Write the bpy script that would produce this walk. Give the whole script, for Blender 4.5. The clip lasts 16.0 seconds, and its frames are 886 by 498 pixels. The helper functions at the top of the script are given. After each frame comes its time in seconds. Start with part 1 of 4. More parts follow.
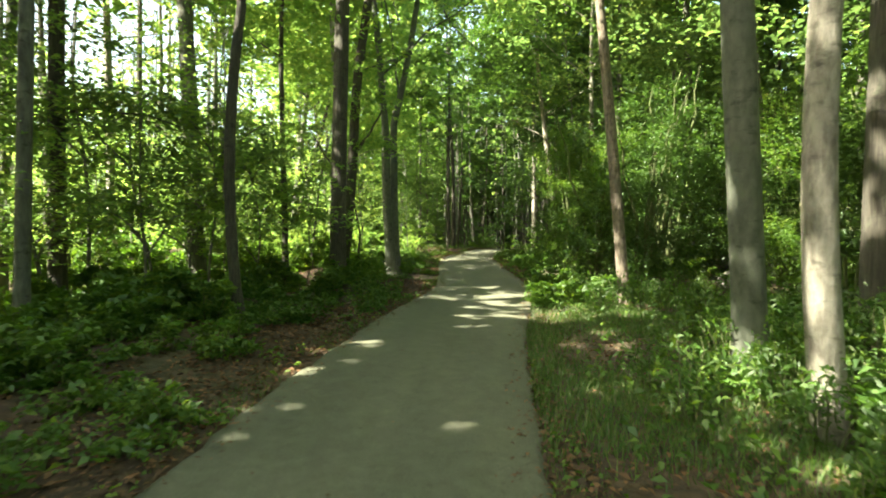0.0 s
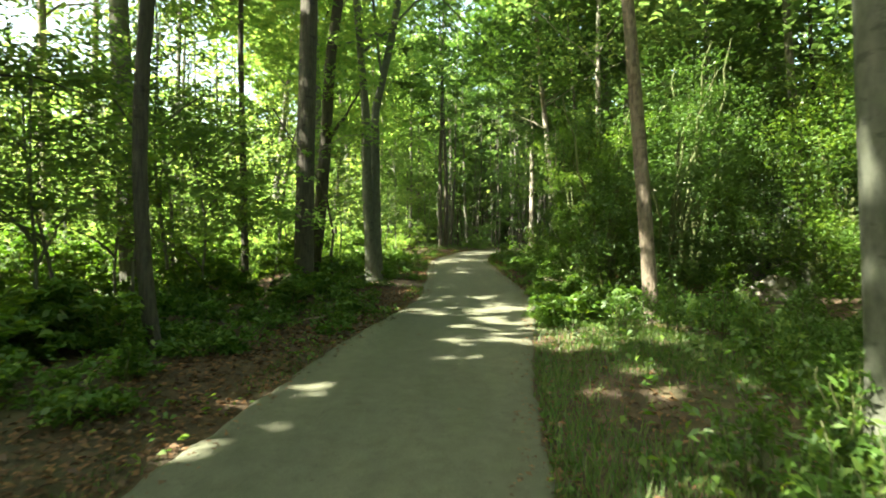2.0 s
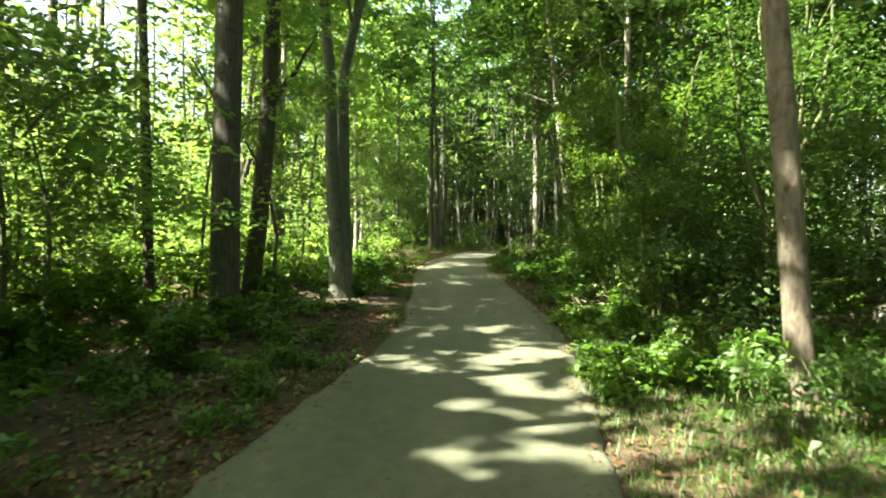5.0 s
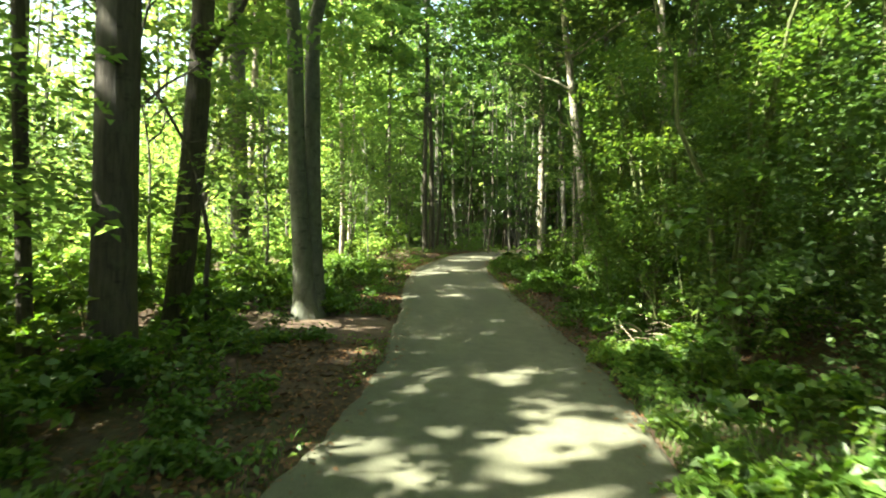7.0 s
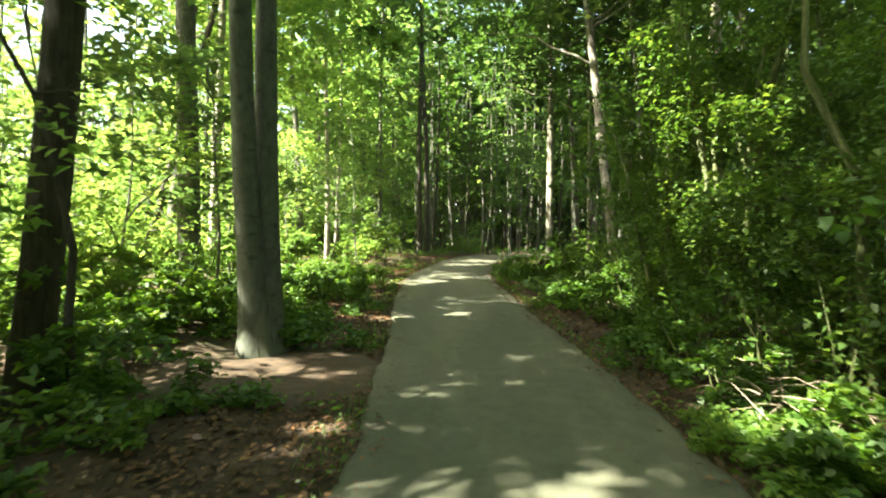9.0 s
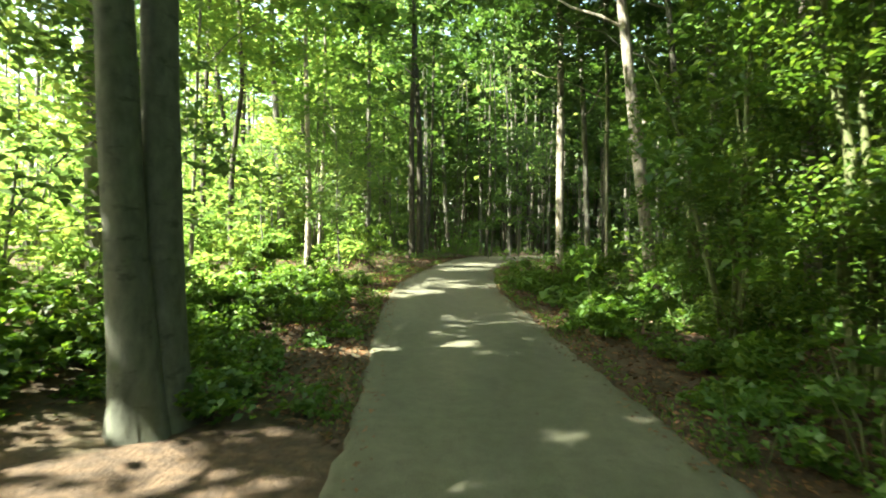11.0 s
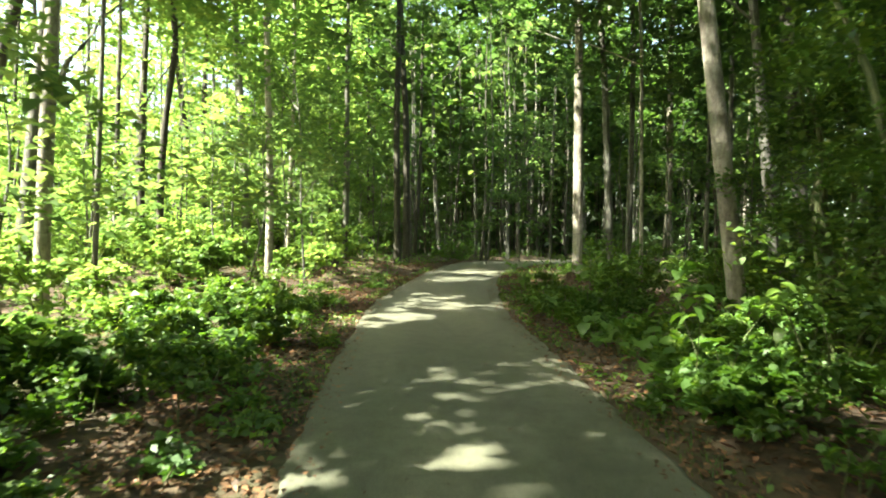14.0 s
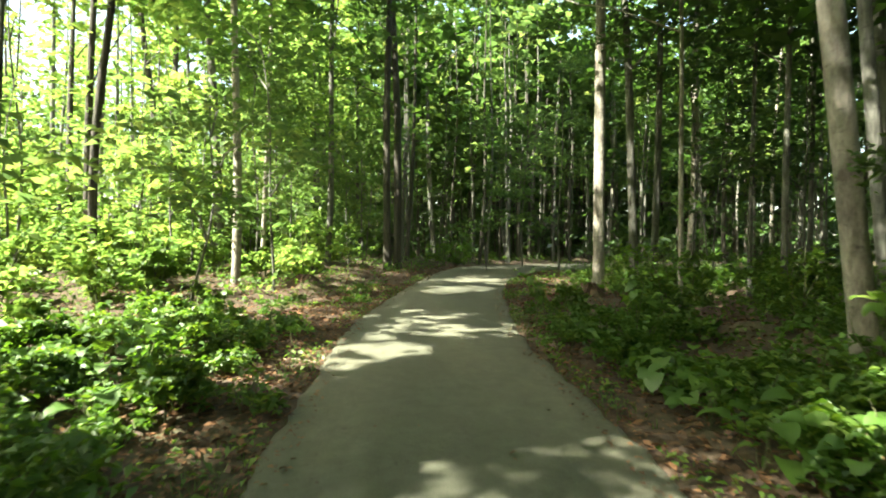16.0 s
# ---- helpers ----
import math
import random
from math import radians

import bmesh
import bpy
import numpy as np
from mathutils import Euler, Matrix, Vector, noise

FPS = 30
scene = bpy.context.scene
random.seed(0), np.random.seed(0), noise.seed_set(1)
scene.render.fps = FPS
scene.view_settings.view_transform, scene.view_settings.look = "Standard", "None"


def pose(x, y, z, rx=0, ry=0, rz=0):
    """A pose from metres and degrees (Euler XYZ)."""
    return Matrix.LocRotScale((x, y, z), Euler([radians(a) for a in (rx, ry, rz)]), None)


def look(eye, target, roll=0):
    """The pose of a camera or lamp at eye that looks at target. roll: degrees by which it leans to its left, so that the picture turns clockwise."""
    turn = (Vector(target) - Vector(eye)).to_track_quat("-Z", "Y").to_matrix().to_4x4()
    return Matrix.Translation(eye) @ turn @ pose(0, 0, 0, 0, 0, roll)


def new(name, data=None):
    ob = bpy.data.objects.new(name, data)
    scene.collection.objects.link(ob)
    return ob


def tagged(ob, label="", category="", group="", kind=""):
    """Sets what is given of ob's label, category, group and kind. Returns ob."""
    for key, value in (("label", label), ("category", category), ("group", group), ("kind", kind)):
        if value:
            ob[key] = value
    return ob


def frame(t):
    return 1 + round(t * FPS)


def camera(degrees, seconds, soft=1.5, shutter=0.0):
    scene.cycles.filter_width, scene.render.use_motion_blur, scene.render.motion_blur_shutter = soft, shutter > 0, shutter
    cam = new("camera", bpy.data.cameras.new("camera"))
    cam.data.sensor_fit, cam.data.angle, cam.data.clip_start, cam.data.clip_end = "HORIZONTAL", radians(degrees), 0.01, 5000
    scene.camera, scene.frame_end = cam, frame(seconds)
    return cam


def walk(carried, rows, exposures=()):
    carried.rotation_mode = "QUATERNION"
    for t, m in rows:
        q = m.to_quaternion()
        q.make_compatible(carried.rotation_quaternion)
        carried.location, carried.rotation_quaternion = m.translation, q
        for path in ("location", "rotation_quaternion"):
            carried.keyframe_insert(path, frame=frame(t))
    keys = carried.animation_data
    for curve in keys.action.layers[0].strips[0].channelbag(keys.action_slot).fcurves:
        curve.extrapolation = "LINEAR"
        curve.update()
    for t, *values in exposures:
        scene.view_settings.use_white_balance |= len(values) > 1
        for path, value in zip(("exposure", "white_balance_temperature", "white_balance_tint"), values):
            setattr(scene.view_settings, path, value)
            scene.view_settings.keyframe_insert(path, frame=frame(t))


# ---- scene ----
cam = camera(76.0, 16.0, soft=1.9, shutter=0.6)
WIDE, LONG, EYE, EXPOSURE = 11.8, 18.56, 1.5, 3.04
ROWS = [
    (0.0, 0.0, 0.0, 0.0, 0.0, -0.09, -0.41),
    (0.5, 0.0036, 0.0267, 0.0016, -0.24, -0.1, -0.44),
    (1.0, 0.0075, 0.0539, 0.0031, -0.46, -0.12, -0.46),
    (1.5, 0.0116, 0.0824, 0.004, -0.65, -0.11, -0.55),
    (2.0, 0.0139, 0.1114, 0.0054, -0.88, -0.11, -0.61),
    (2.5, 0.0155, 0.141, 0.0071, -1.14, -0.09, -0.63),
    (3.0, 0.0172, 0.1717, 0.0085, -1.39, -0.12, -0.67),
    (3.5, 0.0184, 0.2047, 0.0103, -1.6, -0.19, -0.64),
    (4.0, 0.0173, 0.2403, 0.0129, -1.79, -0.24, -0.63),
    (6.5, 0.0235, 0.4032, 0.025, -2.94, -0.49, -0.8),
    (7.0, 0.0215, 0.4383, 0.0272, -3.17, -0.46, -0.81),
    (7.5, 0.0183, 0.4725, 0.0291, -3.4, -0.42, -0.72),
    (8.0, 0.0171, 0.5046, 0.0309, -3.66, -0.35, -0.71),
    (8.5, 0.0182, 0.5366, 0.0328, -3.88, -0.38, -0.65),
    (9.0, 0.0199, 0.5677, 0.0346, -4.12, -0.39, -0.69),
    (11.5, 0.0276, 0.7298, 0.0421, -5.32, -0.38, -0.62),
    (12.0, 0.0299, 0.7615, 0.0434, -5.58, -0.34, -0.68),
    (12.5, 0.0323, 0.7923, 0.0451, -5.78, -0.27, -0.58),
    (13.0, 0.0355, 0.822, 0.047, -6.01, -0.21, -0.54),
    (13.5, 0.0394, 0.8499, 0.0483, -6.27, -0.17, -0.56),
    (14.0, 0.0427, 0.8777, 0.0495, -6.53, -0.27, -0.58),
    (14.5, 0.0461, 0.9075, 0.0517, -6.79, -0.29, -0.59),
    (15.0, 0.0491, 0.937, 0.0533, -7.04, -0.29, -0.63),
    (15.5, 0.051, 0.9667, 0.0555, -7.28, -0.27, -0.63),
    (16.0, 0.0521, 0.9953, 0.0576, -7.49, -0.19, -0.65),
]
walk(cam, [(t, pose(WIDE * x, LONG * y, EYE + WIDE * z, 90 + pitch * 0.64, roll, yaw * 0.64)) for t, x, y, z, yaw, pitch, roll in ROWS],
     [(0.0, EXPOSURE + 0.08, 8000, -2), (4.0, EXPOSURE + 0.14, 7800, -4), (9.0, EXPOSURE + 0.14, 7700, -1), (12.0, EXPOSURE + 0.12, 7500, -2), (16.0, EXPOSURE - 0.12, 7400, 1)])

# ---- light ----
SUN_UP, SUN_FROM = 46.0, (-0.95, -0.3)
_n = math.hypot(*SUN_FROM)
SUN = np.array([SUN_FROM[0] / _n * math.cos(radians(SUN_UP)), SUN_FROM[1] / _n * math.cos(radians(SUN_UP)), math.sin(radians(SUN_UP))])

world = bpy.data.worlds.new("sky")
scene.world = world
world.use_nodes = True
_sky = world.node_tree.nodes.new("ShaderNodeTexSky")
_sky.sky_type, _sky.sun_disc = "NISHITA", False
_sky.sun_elevation, _sky.sun_rotation = radians(SUN_UP), math.atan2(SUN_FROM[0], SUN_FROM[1])
_sky.dust_density, _sky.ozone_density = 4.0, 0.6
_bg = world.node_tree.nodes["Background"]
_bg.inputs["Strength"].default_value = 0.118
world.node_tree.links.new(_sky.outputs[0], _bg.inputs[0])

_sun = new("sun", bpy.data.lights.new("sun", "SUN"))
_sun.data.energy, _sun.data.angle, _sun.data.color = 5.0, radians(0.55), (1.0, 0.99, 0.98)
_sun.matrix_world = look(tuple(SUN * 60), (0, 0, 0))


# ---- materials ----
def material(name):
    m = bpy.data.materials.new(name)
    m.use_nodes = True
    nt = m.node_tree
    nt.nodes.clear()
    return m, nt, nt.nodes.new("ShaderNodeOutputMaterial")


def node(nt, kind, **values):
    n = nt.nodes.new(kind)
    for key, v in values.items():
        n.inputs[key.replace("_", " ")].default_value = v
    return n


def ramp(nt, fac, stops):
    r = nt.nodes.new("ShaderNodeValToRGB")
    while len(r.color_ramp.elements) < len(stops):
        r.color_ramp.elements.new(0.5)
    for e, (at, c) in zip(r.color_ramp.elements, stops):
        e.position, e.color = at, (*c, 1)
    nt.links.new(fac, r.inputs[0])
    return r.outputs[0]


def mixed(nt, a, b, fac, blend="MIX"):
    m = nt.nodes.new("ShaderNodeMix")
    m.data_type, m.blend_type = "RGBA", blend
    for sock, v in ((m.inputs[0], fac), (m.inputs[6], a), (m.inputs[7], b)):
        if hasattr(v, "is_linked"):
            nt.links.new(v, sock)
        else:
            sock.default_value = v if isinstance(v, (int, float)) else (*v, 1)
    return m.outputs[2]


def noise_at(nt, scale, stretch=(1, 1, 1), detail=5, rough=0.6):
    co = nt.nodes.new("ShaderNodeTexCoord")
    mp = nt.nodes.new("ShaderNodeMapping")
    mp.inputs["Scale"].default_value = stretch
    nt.links.new(co.outputs["Object"], mp.inputs[0])
    n = node(nt, "ShaderNodeTexNoise", Scale=scale, Detail=detail, Roughness=rough)
    nt.links.new(mp.outputs[0], n.inputs["Vector"])
    return n.outputs["Fac"]


def bumped(nt, height, strength, distance):
    b = node(nt, "ShaderNodeBump", Strength=strength, Distance=distance)
    nt.links.new(height, b.inputs["Height"])
    return b.outputs[0]


def leaf_material(name, stops, through_tint, share=0.42, gloss=0.04, rough=0.55):
    """Thin leaf: matt above, lets sun through, faint waxy sheen; each leaf its own shade."""
    m, nt, out = material(name)
    geo = nt.nodes.new("ShaderNodeNewGeometry")
    info = nt.nodes.new("ShaderNodeObjectInfo")
    add = nt.nodes.new("ShaderNodeMath")
    add.operation = "MULTIPLY_ADD"
    add.inputs[1].default_value, add.inputs[2].default_value = 0.3, 0.0
    nt.links.new(info.outputs["Random"], add.inputs[0])
    sc = nt.nodes.new("ShaderNodeMath")
    sc.operation = "MULTIPLY_ADD"
    sc.inputs[1].default_value = 0.7
    nt.links.new(geo.outputs["Random Per Island"], sc.inputs[0])
    nt.links.new(add.outputs[0], sc.inputs[2])
    col = ramp(nt, sc.outputs[0], stops)
    tint = mixed(nt, col, through_tint, 1.0, "MULTIPLY")
    dif, tra = nt.nodes.new("ShaderNodeBsdfDiffuse"), nt.nodes.new("ShaderNodeBsdfTranslucent")
    nt.links.new(col, dif.inputs[0])
    nt.links.new(tint, tra.inputs[0])
    a = nt.nodes.new("ShaderNodeMixShader")
    a.inputs[0].default_value = share
    nt.links.new(dif.outputs[0], a.inputs[1])
    nt.links.new(tra.outputs[0], a.inputs[2])
    gl = nt.nodes.new("ShaderNodeBsdfGlossy")
    gl.inputs["Roughness"].default_value = rough
    b = nt.nodes.new("ShaderNodeMixShader")
    b.inputs[0].default_value = gloss
    nt.links.new(a.outputs[0], b.inputs[1])
    nt.links.new(gl.outputs[0], b.inputs[2])
    nt.links.new(b.outputs[0], out.inputs[0])
    return m


def solid(name, base, rough=0.85, height=None, strength=0.5, distance=0.02):
    """Rough surface; base and height are made by functions of the node tree."""
    m, nt, out = material(name)
    p = node(nt, "ShaderNodeBsdfPrincipled", Roughness=rough)
    nt.links.new(base(nt), p.inputs["Base Color"])
    if height:
        nt.links.new(bumped(nt, height(nt), strength, distance), p.inputs["Normal"])
    nt.links.new(p.outputs[0], out.inputs[0])
    return m


def bark(name, dark, light, patch, stretch=(1, 1, 0.18), scale=26, strength=0.7, patches=0.5):
    """Furrowed or smooth bark with large weathered patches, small lichen spots and dark scars."""
    def base(nt):
        fine = ramp(nt, noise_at(nt, scale, stretch), [(0.3, dark), (0.7, light)])
        blot = ramp(nt, noise_at(nt, 2.2, (1, 1, 0.5), 6, 0.65), [(patches, (0, 0, 0)), (patches + 0.14, (1, 1, 1))])
        worn = mixed(nt, fine, patch, blot)
        lichen = ramp(nt, noise_at(nt, 7.5, (1, 1, 0.7), 7, 0.7), [(0.55, (0, 0, 0)), (0.64, (0.7, 0.7, 0.7))])
        spotted = mixed(nt, worn, tuple(0.5 * c + o for c, o in zip(light, (0.03, 0.04, 0.022))), lichen)
        scars = ramp(nt, noise_at(nt, 5.0, (1, 1, 2.2), 4, 0.6), [(0.3, (0.45, 0.45, 0.42)), (0.42, (1, 1, 1))])
        return mixed(nt, spotted, scars, 1.0, "MULTIPLY")

    return solid(name, base, 0.88, lambda nt: noise_at(nt, scale, stretch, 7, 0.7), strength, 0.03)


# Bright and dark leaf tones also stand in for sunlit and shaded foliage.
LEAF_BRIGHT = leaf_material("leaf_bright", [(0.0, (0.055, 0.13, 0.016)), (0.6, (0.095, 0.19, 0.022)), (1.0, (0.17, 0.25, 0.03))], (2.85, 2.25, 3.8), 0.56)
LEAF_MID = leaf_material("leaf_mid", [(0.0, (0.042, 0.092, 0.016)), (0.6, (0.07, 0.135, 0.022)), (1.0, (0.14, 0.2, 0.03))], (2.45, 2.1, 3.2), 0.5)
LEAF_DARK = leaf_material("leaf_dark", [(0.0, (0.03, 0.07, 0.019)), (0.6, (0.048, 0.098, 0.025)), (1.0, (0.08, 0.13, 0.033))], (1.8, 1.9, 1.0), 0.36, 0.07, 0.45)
LEAF_SHRUB = leaf_material("leaf_shrub", [(0.0, (0.04, 0.09, 0.018)), (0.6, (0.068, 0.13, 0.025)), (1.0, (0.14, 0.19, 0.035))], (1.9, 1.9, 1.1), 0.42, 0.06, 0.45)
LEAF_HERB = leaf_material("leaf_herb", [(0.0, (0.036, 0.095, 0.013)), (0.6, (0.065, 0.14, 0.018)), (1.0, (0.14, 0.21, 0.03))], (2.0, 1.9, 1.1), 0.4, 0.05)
LEAF_DRY = leaf_material("leaf_dry", [(0.0, (0.035, 0.02, 0.01)), (0.5, (0.11, 0.06, 0.028)), (0.8, (0.22, 0.112, 0.052)), (1.0, (0.36, 0.25, 0.12))], (1.1, 0.9, 0.7), 0.15, 0.05)
GRASS = leaf_material("grass_blade", [(0.0, (0.035, 0.09, 0.014)), (0.6, (0.06, 0.13, 0.02)), (1.0, (0.14, 0.17, 0.04))], (1.5, 1.6, 1.0), 0.35)

BARK_BEECH = bark("beech_bark", (0.052, 0.058, 0.042), (0.112, 0.12, 0.09), (0.078, 0.088, 0.054), (1, 1, 0.5), 14, 0.3, 0.56)
BARK_DARK = bark("dark_bark", (0.026, 0.023, 0.017), (0.085, 0.073, 0.055), (0.06, 0.064, 0.042), (1, 1, 0.12), 34, 1.0, 0.55)
BARK_GREY = bark("grey_bark", (0.056, 0.055, 0.044), (0.145, 0.142, 0.116), (0.24, 0.23, 0.195), (1, 1, 0.2), 26, 0.9, 0.52)
BARK_PALE = bark("pale_bark", (0.15, 0.132, 0.104), (0.38, 0.345, 0.285), (0.085, 0.072, 0.055), (1, 1, 0.4), 18, 0.9, 0.5)
BARK_RED = bark("flaky_bark", (0.06, 0.046, 0.033), (0.24, 0.19, 0.145), (0.13, 0.108, 0.08), (1, 1, 0.35), 22, 1.0, 0.5)


def soil_base(nt):
    soil = ramp(nt, noise_at(nt, 9.0, detail=8), [(0.25, (0.026, 0.017, 0.009)), (0.5, (0.06, 0.038, 0.021)), (0.75, (0.12, 0.076, 0.042))])
    moss = ramp(nt, noise_at(nt, 0.55, detail=4), [(0.5, (0, 0, 0)), (0.68, (0.5, 0.5, 0.5))])
    return mixed(nt, soil, (0.045, 0.07, 0.02), moss)


SOIL = solid("forest_soil", soil_base, 0.95, lambda nt: noise_at(nt, 22.0, detail=8), 0.9, 0.03)


def asphalt_base(nt):
    grit = ramp(nt, noise_at(nt, 170.0, detail=4, rough=0.75), [(0.32, (0.055, 0.058, 0.04)), (0.5, (0.1, 0.103, 0.073)), (0.68, (0.172, 0.172, 0.126))])
    stain = ramp(nt, noise_at(nt, 0.8, (1.4, 0.35, 1), 6), [(0.3, (0.7, 0.72, 0.66)), (0.5, (0.95, 0.95, 0.9)), (0.7, (1.22, 1.18, 1.12))])
    patch = ramp(nt, noise_at(nt, 7.0, detail=6, rough=0.7), [(0.35, (0.82, 0.83, 0.8)), (0.65, (1.12, 1.11, 1.08))])
    spots = ramp(nt, noise_at(nt, 16.0, detail=2), [(0.68, (1, 1, 1)), (0.74, (0.6, 0.58, 0.54))])
    return mixed(nt, mixed(nt, mixed(nt, grit, stain, 1.0, "MULTIPLY"), patch, 1.0, "MULTIPLY"), spots, 1.0, "MULTIPLY")


ASPHALT = solid("worn_asphalt", asphalt_base, 0.9, lambda nt: noise_at(nt, 60.0, detail=7, rough=0.75), 0.6, 0.012)
STONE = solid("boulder_stone", lambda nt: ramp(nt, noise_at(nt, 7.0, detail=8), [(0.3, (0.14, 0.12, 0.1)), (0.7, (0.36, 0.33, 0.29))]), 0.9, lambda nt: noise_at(nt, 12.0, detail=8), 0.8, 0.04)
STEM = solid("green_stem", lambda nt: ramp(nt, noise_at(nt, 30.0), [(0.3, (0.06, 0.08, 0.025)), (0.7, (0.12, 0.13, 0.05))]), 0.7)
DEAD = solid("dead_wood", lambda nt: ramp(nt, noise_at(nt, 30.0, (1, 1, 0.3)), [(0.3, (0.12, 0.09, 0.06)), (0.7, (0.36, 0.29, 0.21))]), 0.9, lambda nt: noise_at(nt, 40.0, (1, 1, 0.3)), 0.6, 0.02)


# ---- builders ----
RNG = np.random.default_rng(7)


def reseed(k):
    """Starts the random numbers anew, so that each kind of thing stays as it is when another changes."""
    RNG.bit_generator.state = np.random.default_rng(k).bit_generator.state


def rise(y):
    """Height of the trail's ground at a distance y: a gentle climb that levels out."""
    y = np.asarray(y, float)
    return np.where(y < 36, 0.04 * y, 1.44 + 0.1 * (1 - np.exp(-(np.maximum(y, 36) - 36) / 10)))


# the trail's two edges: distance ahead, and place across
LEFT_Y, LEFT_X = (-14, 3, 5.3, 7.1, 8.7, 10, 11.7, 13, 14.3, 17, 22.5, 25, 27, 29, 32.7, 35.4, 38.4, 41, 43, 45, 46, 46.6), (-2.7, -1.66, -1.5, -1.3, -1.08, -0.83, -0.5, -0.3, -0.14, -0.13, -0.18, -0.1, 0.08, 0.4, 1.18, 1.84, 2.7, 4.2, 6.5, 10.5, 16, 34)
RIGHT_Y, RIGHT_X = (-14, 3.1, 5, 7.6, 9.5, 11.2, 13, 14.3, 17.5, 22.7, 25.3, 27.3, 30.4, 32.6, 34.5, 37, 39.5, 41.5, 42.5, 43, 46.6), (-0.4, 0.61, 0.78, 1.12, 1.43, 1.76, 2.05, 2.16, 2.17, 2.2, 2.26, 2.42, 2.9, 3.45, 4.1, 5.7, 8.2, 11.8, 17, 34, 34)


def trail_left(y):
    return np.interp(y, LEFT_Y, LEFT_X)


def trail_right(y):
    return np.interp(y, RIGHT_Y, RIGHT_X)


def off_trail(x, y):
    """Metres outside the asphalt, negative on it."""
    return np.maximum(trail_left(y) - x, x - trail_right(y))


def lumps(x, y):
    """Unevenness of the forest floor, fading out at the asphalt."""
    d = np.clip(off_trail(x, y), 0, 3) / 3
    w = 0.10 * np.sin(0.9 * x + 0.6 * y) + 0.07 * np.sin(1.7 * x - 1.1 * y + 1) + 0.035 * np.sin(4.3 * x + 2.9 * y) + 0.03 * np.sin(3.1 * y - 5.2 * x)
    return w * d + 0.05 * d - 0.03 * (d <= 0)


def ground_z(x, y):
    return rise(y) + lumps(np.asarray(x, float), np.asarray(y, float))


def mesh_of(name, verts, faces, mat, smooth=False):
    """A mesh from arrays; all faces have the same number of corners."""
    me = bpy.data.meshes.new(name)
    verts, faces = np.asarray(verts, np.float32), np.asarray(faces, np.int32)
    me.vertices.add(len(verts))
    me.vertices.foreach_set("co", verts.ravel())
    n, k = faces.shape
    me.loops.add(n * k)
    me.loops.foreach_set("vertex_index", faces.ravel())
    me.polygons.add(n)
    me.polygons.foreach_set("loop_start", np.arange(n, dtype=np.int32) * k)
    if smooth:
        me.polygons.foreach_set("use_smooth", np.ones(n, bool))
    me.materials.append(mat)
    me.update(calc_edges=True)
    return me


def part(name, me, parent, label=""):
    ob = new(name, me)
    ob.parent = parent
    return tagged(ob, label)


# Sunlit places on the ground, as middle and radius: there the crowns leave gaps towards the sun.
GAPS = [
    (0.6, 10.5, 0.45), (1.3, 10.5, 0.6), (1.1, 9.6, 0.6), (1.8, 9.5, 0.6), (2.8, 10.0, 1.1), (0.5, 8.4, 0.2), (-1.05, 7.0, 0.3), (1.9, 7.1, 0.5),
    (-0.4, 5.2, 0.2), (0.3, 4.1, 0.22), (-1.45, 4.3, 0.35), (0.0, 11.8, 0.35), (0.5, 11.5, 0.35), (1.2, 11.5, 0.65), (1.7, 12.2, 0.55), (0.6, 15.4, 0.4),
    (3.2, 14.7, 0.6), (-0.95, 16.5, 0.5), (0.35, 15.8, 0.3), (-0.2, 13.9, 0.3), (0.9, 19.6, 0.2), (1.3, 18.9, 0.2), (0.2, 24.8, 0.6), (1.0, 26.2, 0.6),
    (1.8, 26.1, 0.5), (2.0, 31.0, 0.7), (3.0, 32.8, 0.7), (5.0, 33.5, 0.8), (4.2, 31.0, 0.6), (-0.6, 22.0, 0.4), (-0.7, 27.4, 0.7), (2.7, 3.7, 0.6),
    (0.66, 13.6, 0.4), (-0.5, 14.3, 0.4), (3.1, 14.1, 0.5), (2.5, 9.4, 0.6), (3.5, 9.7, 0.5), (2.1, 8.2, 0.3), (3.6, 4.5, 0.4), (4.2, 4.7, 0.4), (5.6, 5.1, 0.4), (2.2, 3.5, 0.35), (3.3, 3.5, 0.45), (3.4, 15.3, 0.5), (-1.45, 16.2, 0.35), (-0.9, 16.2, 0.4), (-0.3, 19.5, 0.4), (1.9, 16.8, 0.35),
    (2.5, 7.4, 0.45), (1.6, 5.5, 0.45), (1.95, 5.6, 0.25), (0.95, 4.85, 0.2), (2.45, 5.0, 0.55), (-1.3, 5.8, 0.25), (-1.5, 4.8, 0.25), (0.85, 15.5, 0.35), (0.9, 27.3, 0.45), (1.15, 26.1, 0.4), (3.3, 8.6, 0.3), (3.3, 3.9, 0.7), (-1.1, 17.1, 0.38), (2.2, 9.2, 0.7), (3.0, 9.3, 0.7),
    (-1.0, 22.3, 0.5), (-1.6, 22.6, 0.45), (-0.8, 23.4, 0.4), (-2.4, 24.6, 0.8), (-3.2, 25.6, 0.9), (-2.2, 25.8, 0.7), (3.6, 20.6, 0.5), (3.2, 20.4, 0.35),
    (6.3, 30.2, 0.5), (7.5, 30.6, 0.6), (8.7, 31.0, 0.6), (7.2, 24.0, 0.5), (8.4, 24.5, 0.5), (3.5, 5.7, 0.4), (4.6, 10.7, 0.45), (5.6, 11.0, 0.45),
]
